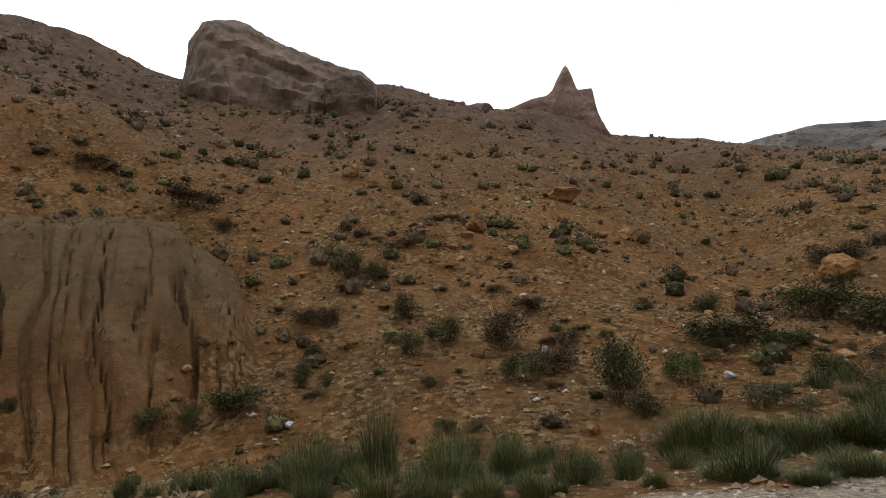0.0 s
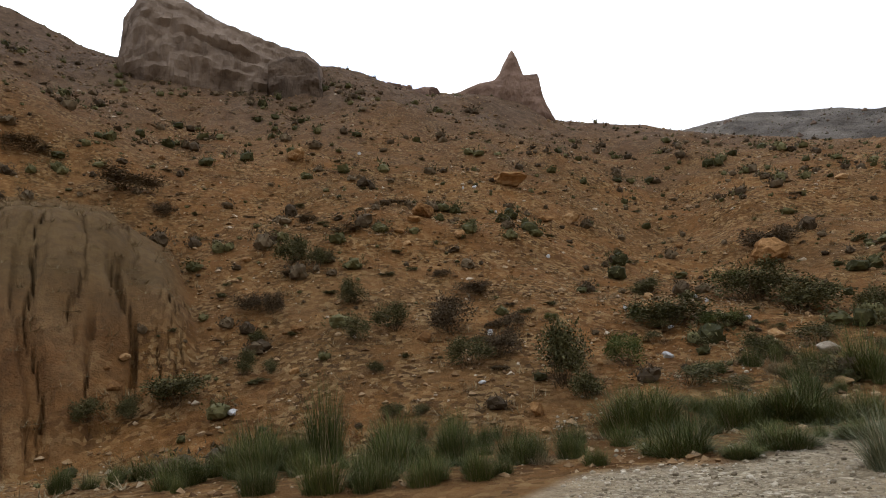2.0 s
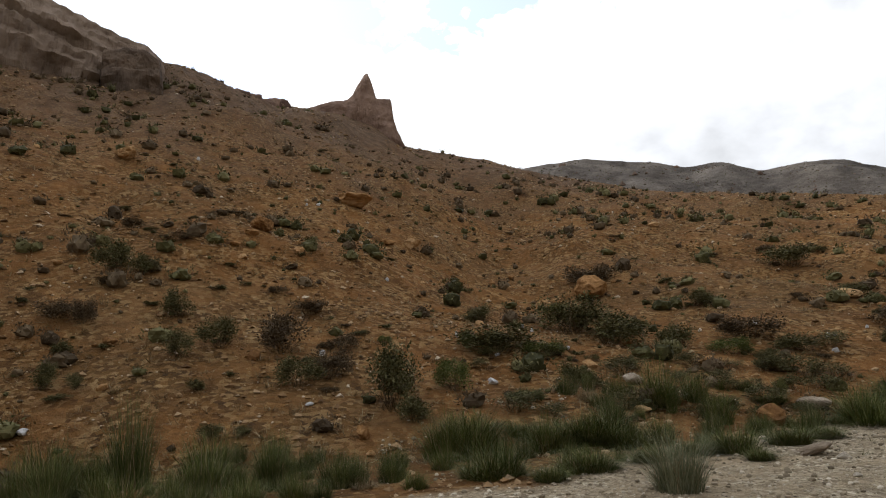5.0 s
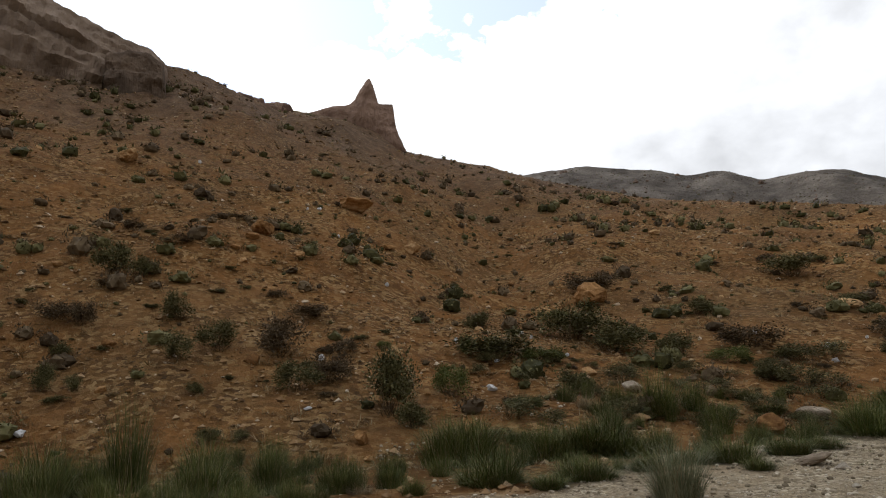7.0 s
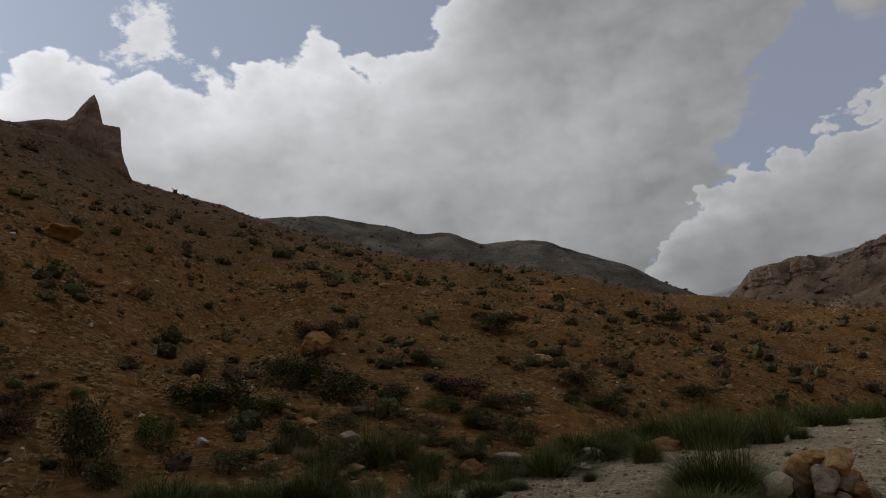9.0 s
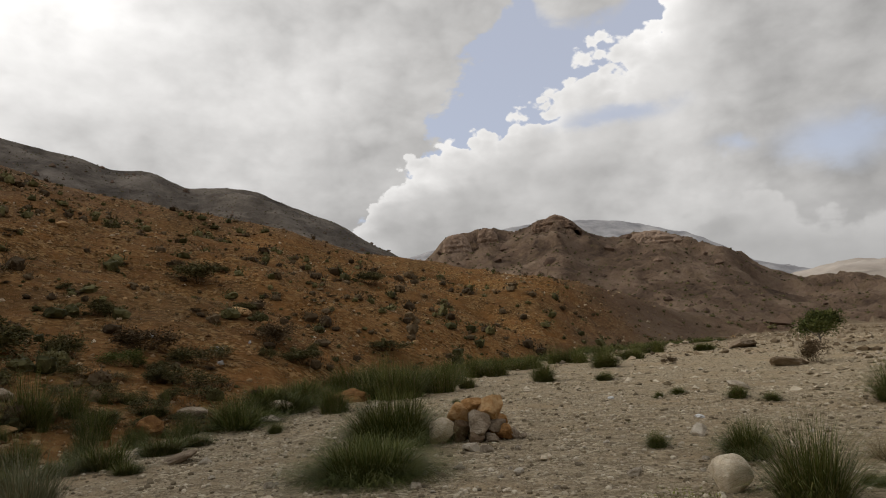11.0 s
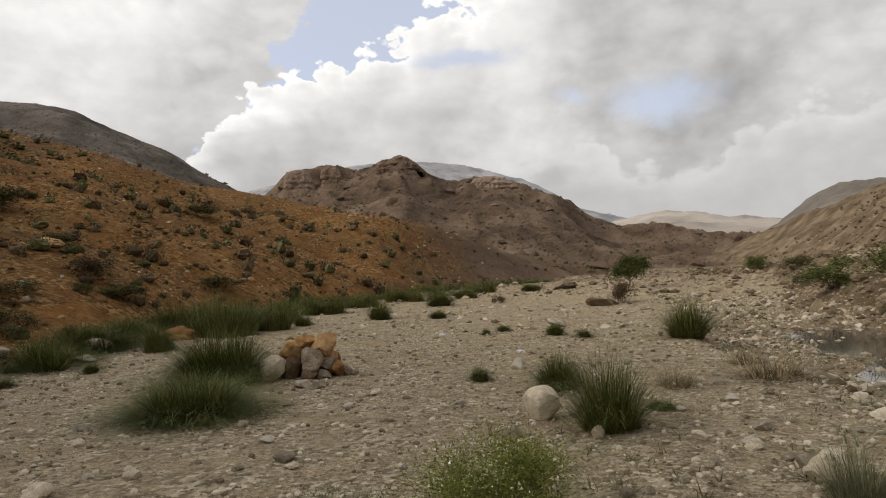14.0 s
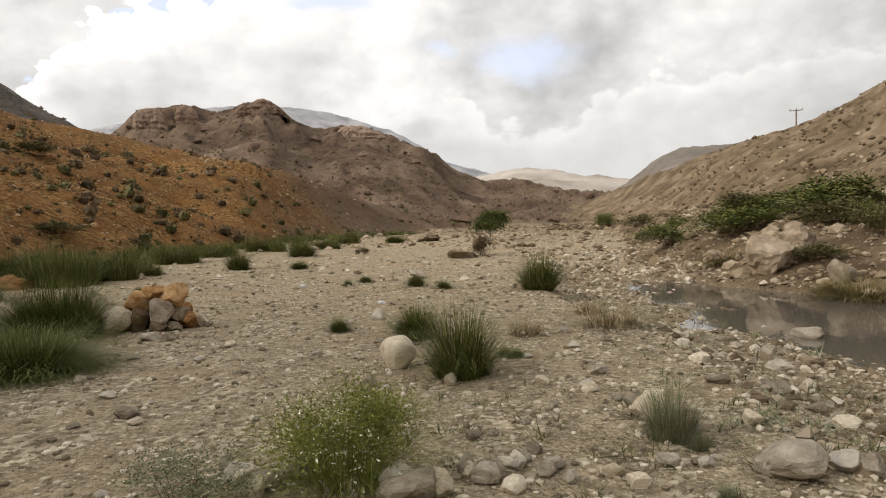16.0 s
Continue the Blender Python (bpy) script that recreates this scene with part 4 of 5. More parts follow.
def planted(makers, spots, seed, tall=1.0, wide=1.0, split=0.0, slim=1.15):
    """Copies of a few built plants at (x, y, width, height); a broad spot takes several."""
    rng = random.Random(seed)
    made = 0
    for x, y, w, h in spots:
        n = max(1, round(split * w * wide / h)) if split else 1
        own = w * wide if n == 1 else min(w * wide, h * slim)
        for k in range(n):
            spread = (w * wide - own) / 2
            px = x + (rng.uniform(-1, 1) * spread if n > 1 else 0)
            py = y + (rng.uniform(-1, 1) * spread if n > 1 else 0)
            up = h * tall * (rng.uniform(0.65, 1.08) if n > 1 else 1)
            m = Matrix.Translation((px, py, height(px, py) - 0.02)) @ Matrix.Rotation(rng.uniform(0, 6.28), 4, "Z") @ Matrix.Diagonal((own * rng.uniform(0.95, 1.15), own * rng.uniform(0.85, 1.05), up, 1))
            ob = makers[made % len(makers)]
            if made < len(makers):
                ob.matrix_basis = m
            else:
                copy_thing(ob, m)
            made += 1


RUSH_BED = [
    (3.74, 6.76, 0.62, 0.69), (4.37, 9.25, 0.51, 0.5), (9.79, 13.71, 0.83, 0.75), (5.11, 25.75, 1.39, 0.82), (9.22, 32.3, 2.09, 1.17), (6.95, 24.8, 0.85, 0.47),
    (7.59, 16.09, 0.61, 0.38), (7.94, 15.26, 0.59, 0.34), (6.17, 17.38, 0.48, 0.23), (6.98, 17.99, 0.48, 0.3), (3.56, 10.46, 0.47, 0.32), (19.04, 44.57, 2.42, 0.81),
    (4.76, 7.33, 0.42, 0.18), (1.23, 19.45, 0.48, 0.32), (-2.93, 15.44, 0.39, 0.26),
]
RUSH_FOOT = [
    (-12.64, 3.81, 0.76, 0.92), (-11.89, 4.15, 0.72, 0.64), (-11.87, 4.76, 0.94, 1.57), (-10.8, 5.33, 0.93, 0.93), (-9.42, 5.79, 0.99, 0.85), (-9.88, 5.51, 0.55, 0.51),
    (-8.41, 6.36, 0.68, 0.73), (-8.22, 7.17, 0.62, 0.53), (-7.32, 6.89, 0.49, 0.49), (-13.62, 1.21, 1.34, 0.56), (-14.04, 1.83, 1.04, 0.52), (-12.02, 2.33, 1.2, 0.6),
    (-11.29, 3.44, 0.67, 0.72),
]
THICKET = [
    (-9.11, 9.89, 1.21, 1.04), (-7.14, 8.21, 1.06, 0.79), (-6.2, 8.33, 0.67, 0.5), (-6.14, 9.26, 1.08, 0.81), (-8.6, 11.14, 1.26, 0.69), (-7.69, 11.72, 1.37, 1.32),
    (-7.01, 11.97, 1.25, 1.02), (-5.71, 10.53, 0.78, 0.59), (-5.5, 11.33, 0.82, 0.72), (-5.06, 11.83, 0.95, 0.95), (-4.3, 11.11, 0.58, 0.49), (-4.5, 13.43, 1.04, 0.81),
    (-4.3, 14.4, 0.74, 0.62), (-4.42, 16.89, 1.01, 0.6), (-7.91, 15.23, 0.63, 0.73), (-6.82, 15.74, 0.85, 0.87), (-6.97, 17.87, 0.55, 0.73), (-6.24, 17.29, 0.76, 0.79),
]
BAND = [
    (-1.87, 26.69, 2.66, 1.29), (-0.59, 22.94, 2.09, 1.04), (0.46, 24.55, 2.23, 1.12), (1.45, 27.53, 2.05, 1.03), (3.48, 32.37, 2.16, 0.97), (5.72, 35.8, 2.11, 0.81),
    (8.81, 39.64, 3.03, 0.91), (12.25, 39.86, 2.77, 0.83), (1.99, 25.21, 0.73, 0.42), (16.06, 45.72, 2.42, 0.81), (-3.33, 22.51, 1.13, 0.84), (-2.11, 19.01, 1.1, 0.63),
    (-0.98, 23.17, 1.72, 0.86), (0.15, 24.62, 1.83, 0.91), (-4.34, 17.19, 1.02, 0.66), (-4.25, 19.58, 0.66, 0.59), (-7.72, 14.84, 0.76, 0.85),
]
SILVER = [
    (-4.33, 8.45, 0.61, 0.81), (4.02, 4.01, 0.36, 0.47), (4.02, 3.75, 0.3, 0.26), (3.49, 3.06, 0.47, 0.33),
]
BIG_RUSH = [
    (-0.35, 12.6, 1.5, 0.76), (-0.62, 9.88, 1.4, 0.44),
]
SHRUB = [
    (-23.77, 8.63, 1.21, 1.25), (-23.12, 9.31, 0.93, 0.74), (-19.64, 9.05, 0.89, 0.82), (-17.24, 7.96, 0.78, 0.72), (-17.37, 9.13, 0.78, 0.68), (-19.33, 5.87, 0.58, 0.53),
    (-17.83, 5.06, 0.61, 0.79), (-17.37, 5.59, 0.45, 0.54), (-14.32, 9.57, 0.71, 0.59), (-15.31, 7.51, 0.49, 0.39), (-13.22, 6.83, 0.55, 0.34), (-12.81, 7.28, 0.48, 0.31),
    (-11.93, 10.45, 1.04, 1.17), (-10.88, 10.14, 0.85, 0.73),
]
SHRUB_B = [
    (-13.87, 20.69, 2.88, 1.75), (-11.92, 12.43, 1.06, 0.99), (-16.83, 19.26, 1.27, 0.85), (-13.89, 15.3, 1.02, 0.68), (-13.02, 15.58, 1.17, 0.84), (-12.02, 16.4, 1.34, 0.75),
    (-10.12, 14.9, 1.04, 1.04), (-10.09, 12.95, 1.08, 0.67), (-12.13, 20.36, 1.17, 0.98), (-17.03, 24.23, 1.72, 0.98), (-11.74, 26.56, 1.44, 1.2), (-10.29, 24.51, 0.77, 0.57),
    (-10.11, 21.23, 0.68, 0.7), (-8.61, 21.29, 1.52, 0.85), (-7.2, 20.12, 1.06, 0.88), (-8.28, 21.74, 0.58, 0.5), (-7.12, 23.16, 0.7, 0.52), (-15.35, 13.25, 0.5, 0.43),
    (-16.17, 13.1, 0.6, 0.34),
]
SHRUB_C = [
    (-17.8, 1.42, 0.68, 0.53), (-17.84, 2.38, 0.62, 0.53), (-17.62, 3.28, 1.4, 0.74), (-18.85, -1.43, 0.65, 0.65), (-11.28, 42.1, 1.81, 0.94), (-11.55, 38.31, 1.99, 1.66),
    (-7.46, 31.81, 1.62, 0.95), (-5.15, 25.36, 1.07, 0.86), (-4.13, 26.89, 1.12, 0.81), (-1.07, 35.83, 3.27, 1.07), (-3.93, 28.92, 0.97, 0.87), (-3.14, 56.08, 1.87, 1.4),
    (-7.62, 21.57, 1.13, 0.6),
]
BROWN = [
    (-16.41, 10.51, 1.68, 1.09), (-15.63, 11.93, 0.97, 0.49), (-14.3, 10.57, 1.02, 0.73), (-17.7, 29.78, 0.98, 0.63), (-8.75, 23.38, 1.24, 0.66), (-20.53, 12.93, 0.72, 0.64),
    (-18.65, 12.91, 1.12, 0.6), (-21.4, 6.32, 1.29, 0.85), (-20.74, 6.72, 0.47, 0.65), (-25.51, 11.5, 1.39, 0.69), (-27.32, 10.65, 0.97, 0.63), (-31.32, 5.52, 1.21, 0.95),
    (-33.05, 4.3, 1.71, 0.88), (-36.6, 0.23, 2.49, 1.4), (-17.68, 28.29, 2.49, 1.27), (-5.37, 27.62, 1.86, 1.16), (15.78, 26.31, 0.89, 0.86), (12.23, 32.26, 0.86, 0.74),
]
BANK_BUSH = [
    (55.32, 63.09, 4.2, 2.1), (36.78, 38.5, 2.66, 1.24), (26.7, 25.23, 1.52, 0.91), (24.17, 20.6, 2.11, 1.05), (23.8, 19.45, 1.53, 1.07), (24.96, 19.54, 1.84, 1.05),
    (24.17, 17.88, 1.49, 1.15), (40.87, 28.08, 2.89, 1.65), (24.65, 16.34, 1.72, 1.13), (22.21, 14.14, 1.74, 1.09), (21.92, 13.23, 1.48, 1.27), (20.85, 11.96, 1.19, 1.39),
    (24.35, 23.34, 1.4, 0.73), (18.91, 12.76, 1.13, 0.6), (26.52, 15.22, 1.52, 1.07),
]
DRY_TUFT = [
    (5.83, 8.56, 0.5, 0.28), (7.29, 8.37, 0.9, 0.32), (7.9, 9.66, 0.51, 0.26), (1.12, 5.63, 0.32, 0.14), (4.88, 6.86, 0.47, 0.15), (1.83, 7.76, 0.22, 0.15),
    (-9.07, 13.94, 0.82, 1.25), (-8.11, 6.53, 0.34, 0.59), (-16.51, 6.17, 0.43, 0.43),
]
FRESH_WEED = (0.62, 4.5, 0.66, 0.4)
planted([rush(100 + k, count=1100, spread=56, wide=0.004, label="green rush tuft growing from the river gravel") for k in range(4)], RUSH_BED, 1, 1.0, 1.0, 1.6)
planted([rush(155 + k, GREEN, dry=0.04, count=4200, spread=68, wide=0.0034, foot=0.85, label="broad dark green rush clump beside the stone pile") for k in range(2)], BIG_RUSH, 19, 1.0, 0.84)
planted([rush(110 + k, (GREEN, DEEP)[k % 2], count=430, spread=42, wide=0.0050, foot=0.62, label="dark green rush tuft along the foot of the slope") for k in range(4)], RUSH_FOOT, 2, 1.0, 1.0, 2.4, 0.75)
planted([rush(120 + k, (GREEN, DEEP)[k % 2], count=430, spread=44, dry=0.26, wide=0.0050, foot=0.62, label="thick green grass clump along the foot of the slope") for k in range(4)], THICKET, 3, 0.66, 1.05, 2.8, 0.8)
planted([rush(130 + k, count=430, spread=50, dry=0.15, wide=0.0050, foot=0.6, label="green grass clump in the band beside the gravel bed") for k in range(4)], BAND, 4, 0.95, 1.0, 1.9, 0.85)
planted([rush(140 + k, SAGE, 0.2, 38, 620, "silvery grey-green weed with upright stems", "weed") for k in range(2)], SILVER, 5, 0.85, 0.85)
planted([shrub(200 + k, label="low green shrub on the reddish slope") for k in range(4)], SHRUB, 6)
planted([shrub(210 + k, (OLIVE, GREEN, OLIVE, DEEP)[k], label="grey-green shrub in the gully of the reddish slope") for k in range(4)], SHRUB_B, 7, 0.78, 0.85)
planted([shrub(220 + k, label="small grey-green shrub on bare reddish earth") for k in range(3)], SHRUB_C, 8)
planted([shrub(230 + k, TWIG, "dry brown thorny shrub, mostly bare", "thorn_shrub") for k in range(4)], BROWN, 9)
planted([shrub(240 + k, (GREEN, OLIVE, GREEN, OLIVE)[k], "leafy green bush on the stony bank", "bush", 4200, 0.034, "bank bushes") for k in range(4)], BANK_BUSH, 10, 0.8, 0.75)
planted([shrub(245, SAGE, "sparse grey-green weed among stones", "weed", 3600, 0.022)], [FRESH_WEED], 17)
planted([rush(150 + k, DRY, 0.6, 55, 220, "sparse straw-coloured dry grass tuft", "dry_grass_tuft") for k in range(3)], DRY_TUFT, 11)


def along_foot(rng, n, az0, az1, near, far, low, high):
    """Spots for plants along the foot of the red hill."""
    spots = []
    for k in range(n):
        az = rng.uniform(az0, az1)
        r = float(along(np.array([az]), RED_HILL, 1)[0]) + rng.uniform(near, far)
        h = rng.uniform(low, high)
        spots.append((r * math.sin(radians(az)), r * math.cos(radians(az)), h * rng.uniform(0.9, 1.5), h))
    return spots


rng = np.random.default_rng(55)
planted([rush(160 + k, (DEEP, GREEN)[k % 2], count=430, spread=42, wide=0.0050, foot=0.62, dry=0.22, label="dark green rush tuft in the hedge along the slope") for k in range(4)], along_foot(rng, 48, -74, -14, -1.6, 0.8, 0.35, 0.95) + along_foot(rng, 42, -82, -50, -4.2, -1.6, 0.4, 1.0), 13, 1.0, 0.75)
planted([rush(165 + k, (DEEP, GREEN)[k % 2], count=430, spread=44, dry=0.26, wide=0.0050, foot=0.62, label="tall green grass clump at the mouth of the gully") for k in range(4)], along_foot(rng, 30, -39, -17, 0.0, 4.2, 0.35, 0.8), 14, 1.0, 0.75)
edge = np.array(along_foot(rng, 150, -14, 25, -1.0, 2.2, 0.3, 0.75))
edging = scattered([blades(np.random.default_rng(170 + k), 420, 0.5, 0.8, 0.005, 62, 1) for k in range(5)], edge[:, 0], edge[:, 1], on_sheet(edge[:, 0], edge[:, 1], SHEET_Z), edge[:, 2], np.full(len(edge), 0.85), rng.uniform(0, 6.28, len(edge)))
tagged(part("grass_edging", edging, GREEN), "low green grass edging the gravel bed", "grass", kind="stuff")
planted([shrub(270 + k, OLIVE, "grey-green shrub among the grass at the gully's mouth", "shrub", 1700, 0.035) for k in range(3)], along_foot(rng, 36, -42, -14, 1.0, 8.0, 0.35, 0.75), 16, 1.0, 1.2)


def flowering_bush(x, y, w, h):
    rng = np.random.default_rng(77)
    ob = tagged(new("flowering_bush"), "rounded bright green bush dotted with small pale flowers", "bush")
    part("foliage", leaves(rng, 15000, 0.5, 1.0, 0.017, 0.15, 22), LIME, ob)
    part("stalk", blades(rng, 900, 0.40, 0.95, 0.0012, 58, 2, 0.4), LIME, ob)
    part("blossom", leaves(rng, 620, 0.52, 1.03, 0.022, 0.7, 22), PETAL, ob, "small pale yellow-white flowers")
    ob.matrix_basis = at(x, y, 0.6, 1.0) @ Matrix.Diagonal((w * 1.12, w * 1.0, h, 1))


flowering_bush(*(1.56, 4.38, 0.85, 0.59))


def small_tree(x, y, w, h):
    rng = np.random.default_rng(88)
    ob = tagged(new("tree"), "small dark green tree with a rounded crown in the gravel bed", "tree")
    limbs = [tube([(0, 0, -0.1), (0.02, 0.0, 0.18), (-0.02, 0.02, 0.4), (0, 0, 0.6)], [0.035, 0.028, 0.022, 0.012])]
    for k in range(7):
        a = k * 2.4
        limbs.append(tube([(0, 0, 0.15 + 0.05 * k), (math.cos(a) * 0.18, math.sin(a) * 0.18, 0.36 + 0.05 * k), (math.cos(a) * 0.34, math.sin(a) * 0.34, 0.5 + 0.05 * k)], [0.018, 0.012, 0.005], 5))
    part("trunk", joined(limbs), WOOD, ob)
    v, f = leaves(rng, 9000, 0.5, 0.8, 0.042, 0.1, 26)
    part("crown", (v + np.array([0, 0, 0.24]), f), DEEP, ob)
    ob.matrix_basis = at(x, y) @ Matrix.Diagonal((w * 0.92, w * 0.92, h * 0.8, 1))


small_tree(*(26.4, 42.97, 2.6, 2.43))


# ---- stones that stand out ----
def stone(name, x, y, w, h, material, label, seed, detail=3, blocky=0.25, rough=0.28, group="", lift=0.0):
    v, f = stone_shape(seed, detail, 1.0, rough, blocky) if blocky < 0.28 else block_shape(seed, detail, 1.0, rough * 0.7)
    ob = part(name, (v, f), material, smooth=False)
    ob.matrix_basis = Matrix.Translation((x, y, height(x, y) + 0.38 * h + lift)) @ Matrix.Rotation(seed * 1.7, 4, "Z") @ Matrix.Rotation(0.35 * math.sin(seed * 2.3), 4, "X") @ Matrix.Diagonal((w * 1.08, w * 0.95, h * 1.08, 1))
    return tagged(ob, label, "rock" if label else "", group)


stone("boulder", *(3.31, 7.51, 0.43, 0.41), PALE_STONE, "rounded cream-coloured boulder lying on the river gravel", 5, 4, 0.05, 0.16)
for i, (x, y, w, h) in enumerate([
    (2.66, 6.74, 0.21, 0.15), (4.29, 4.51, 0.3, 0.23), (10.54, 7.36, 0.63, 0.27), (1.81, 4, 0.47, 0.18), (1.01, 4.43, 0.17, 0.13), (0.96, 4.8, 0.19, 0.11),
    (0.95, 5.05, 0.12, 0.12), (2.02, 3.96, 0.14, 0.14), (2.36, 3.97, 0.19, 0.13), (2.78, 4.18, 0.14, 0.08), (2.63, 4.16, 0.14, 0.08), (2.81, 3.93, 0.17, 0.08),
    (2.67, 4.08, 0.11, 0.08), (2.3, 4.11, 0.11, 0.11), (17.35, 10.97, 0.61, 0.64), (8.71, 18.31, 0.6, 0.2), (6.43, 5.87, 0.25, 0.11), (7.59, 5.69, 0.28, 0.14),
    (4.99, 5.96, 0.19, 0.09), (3.2, 3.5, 0.16, 0.08), (4.56, 3.01, 0.26, 0.12), (-3.58, 17.93, 0.6, 0.18),
    (1.0, 4.79, 0.16, 0.11), (1.09, 4.56, 0.19, 0.14), (1.82, 4.09, 0.27, 0.17), (2.0, 3.98, 0.14, 0.17), (2.33, 4.18, 0.14, 0.16), (2.43, 4.02, 0.18, 0.13), (2.71, 4.15, 0.14, 0.09), (2.88, 3.97, 0.16, 0.09), (2.94, 4.28, 0.14, 0.08), (0.97, 5.26, 0.12, 0.11), (1.32, 4.62, 0.18, 0.13), (2.86, 3.75, 0.12, 0.09), (3.14, 3.7, 0.14, 0.1), (4.29, 4.64, 0.25, 0.2), (3.56, 6.92, 0.14, 0.11), (3.44, 6.46, 0.19, 0.11), (3.34, 7.83, 0.13, 0.1), (3.97, 6.62, 0.15, 0.1), (0.46, 6.63, 0.11, 0.06), (2.66, 8.65, 0.18, 0.09), (4.44, 5.48, 0.16, 0.1), (4.21, 5.92, 0.14, 0.09), (4.27, 4.12, 0.15, 0.1), (5.69, 5.0, 0.18, 0.12), (4.82, 3.94, 0.17, 0.13), (3.6, 3.65, 0.13, 0.1), (5.99, 4.53, 0.2, 0.13), (5.48, 3.57, 0.19, 0.14), (4.64, 2.9, 0.21, 0.15), (5.9, 4.08, 0.17, 0.11),
]):
    stone("river_stone", x, y, w, h, (STONE, PALE_STONE, STONE)[i % 3], "grey-beige river stone lying in the gravel", 300 + i, 3, 0.3, 0.3, "river stones")
for i, (x, y, w, h) in enumerate([
    (4.17, 3.08, 0.47, 0.25), (-3.88, 12.23, 0.65, 0.17), (-3.78, 20.07, 1.04, 0.37), (-9.1, 16.16, 0.7, 0.3), (-5.44, 17.81, 0.71, 0.31),
]):
    stone("stone_slab", x, y, w, h, (STONE, TAN_STONE, PALE_STONE, TAN_STONE, TAN_STONE)[i], "broad flat pale stone sunk in the ground", 340 + i, 3, 0.2, 0.25, "flat stones")
for i, (x, y, w, h) in enumerate([
    (-16.78, 27.14, 1.59, 1), (-31.43, 24.97, 2.07, 0.8), (-11.02, 8.89, 0.28, 0.3), (-25.32, 14.67, 0.63, 0.31), (-23.5, 15.82, 0.56, 0.38), (-26.63, 23.52, 0.8, 0.38),
    (-26.77, 25.25, 0.98, 0.61), (-26.32, 15.92, 0.97, 0.71), (-5.75, 15.73, 0.58, 0.5), (-8.53, 19.4, 0.7, 0.28), (-7.42, 30.61, 0.78, 0.37), (-38.71, 14.41, 1.37, 0.62),
    (-20.65, 41.73, 0.62, 0.39), (-23.41, 29.59, 0.44, 0.28), (22.37, 45.45, 2.19, 0.63), (14.37, 25.84, 1.27, 0.32), (18.01, 13.52, 1.38, 1.15), (19.81, 16.97, 1.29, 0.56),
    (19.54, 13.73, 0.99, 0.79), (-1.86, 22.75, 1.13, 0.45), (-2.89, 24.42, 0.41, 0.26),
]):
    stone("hill_rock", x, y, w, h, ORANGE_STONE if x < 12 or h < 0.3 else TAN_STONE, "orange-brown sandstone rock resting on the slope", 360 + i, 4 if w > 0.8 else 3, 0.3, 0.5, "slope rocks")
for i, (x, y, w, h) in enumerate([
    (16.33, 10.61, 0.64, 0.32), (16.29, 9.77, 1.1, 0.44), (19.78, 16.65, 1.07, 0.43),
]):
    planted([rush(390 + i, MOSS, 0.3, 75, 900, "low mound of yellowish grass at the water's edge", "yellow_grass_mound")], [(x, y, w, h)], 18 + i)

# along the pile, away, height of the middle, width, height, stuff
CAIRN = [
    (-0.61, -0.02, 0.17, 0.40, 0.38, 0), (-0.21, 0.10, 0.18, 0.36, 0.38, 3), (-0.22, 0.14, 0.46, 0.38, 0.30, 1), (0.11, 0.18, 0.60, 0.34, 0.28, 1), (0.19, -0.06, 0.32, 0.46, 0.36, 2), (0.47, 0.10, 0.53, 0.40, 0.44, 1),
    (0.54, -0.06, 0.26, 0.30, 0.24, 2), (0.72, -0.02, 0.14, 0.28, 0.26, 1), (0.92, 0.04, 0.09, 0.20, 0.18, 2), (0.10, -0.20, 0.07, 0.26, 0.18, 3), (0.42, -0.16, 0.07, 0.24, 0.16, 2), (-0.05, 0.34, 0.24, 0.5, 0.46, 3), (0.42, 0.38, 0.24, 0.5, 0.46, 1),
    (-0.38, 0.30, 0.16, 0.36, 0.32, 2), (1.08, -0.05, 0.05, 0.13, 0.10, 2), (-0.86, -0.12, 0.05, 0.12, 0.10, 2),
]
cx, cy = 1.0, 12.4
cairn = tagged(new("stone_pile"), "low pile of orange and beige stones on the gravel", "stone pile")
cairn.location = (cx, cy, height(cx, cy))
for i, (u, v, up, w, h, k) in enumerate(CAIRN):
    s = part("stone", block_shape(400 + i, 4), (PALE_STONE, ORANGE_STONE, TAN_STONE, DARK_STONE)[k], cairn)
    s.matrix_basis = Matrix.Translation((u * 0.84, v - 0.066 * u, up)) @ Matrix.Rotation(i * 2.1, 4, "Z") @ Matrix.Rotation(0.4 * math.sin(i * 1.9), 4, "X") @ Matrix.Diagonal((w * 1.18, w * 1.05, h * 1.12, 1))


def scrap(x, y, w, h, seed):
    """A crumpled scrap of thin film."""
    v, f = stone_shape(seed, 2, 1.0, 0.9, 0.5)
    ob = part("plastic_scrap", (v, f), LITTER, label="small crumpled white plastic scrap lying on the ground")
    tagged(ob, category="litter", group="white scraps")
    ob.matrix_basis = Matrix.Translation((x, y, height(x, y) + 0.3 * h)) @ Matrix.Rotation(seed, 4, "Z") @ Matrix.Diagonal((w * 0.85, w * 0.55, h * 0.9, 1))


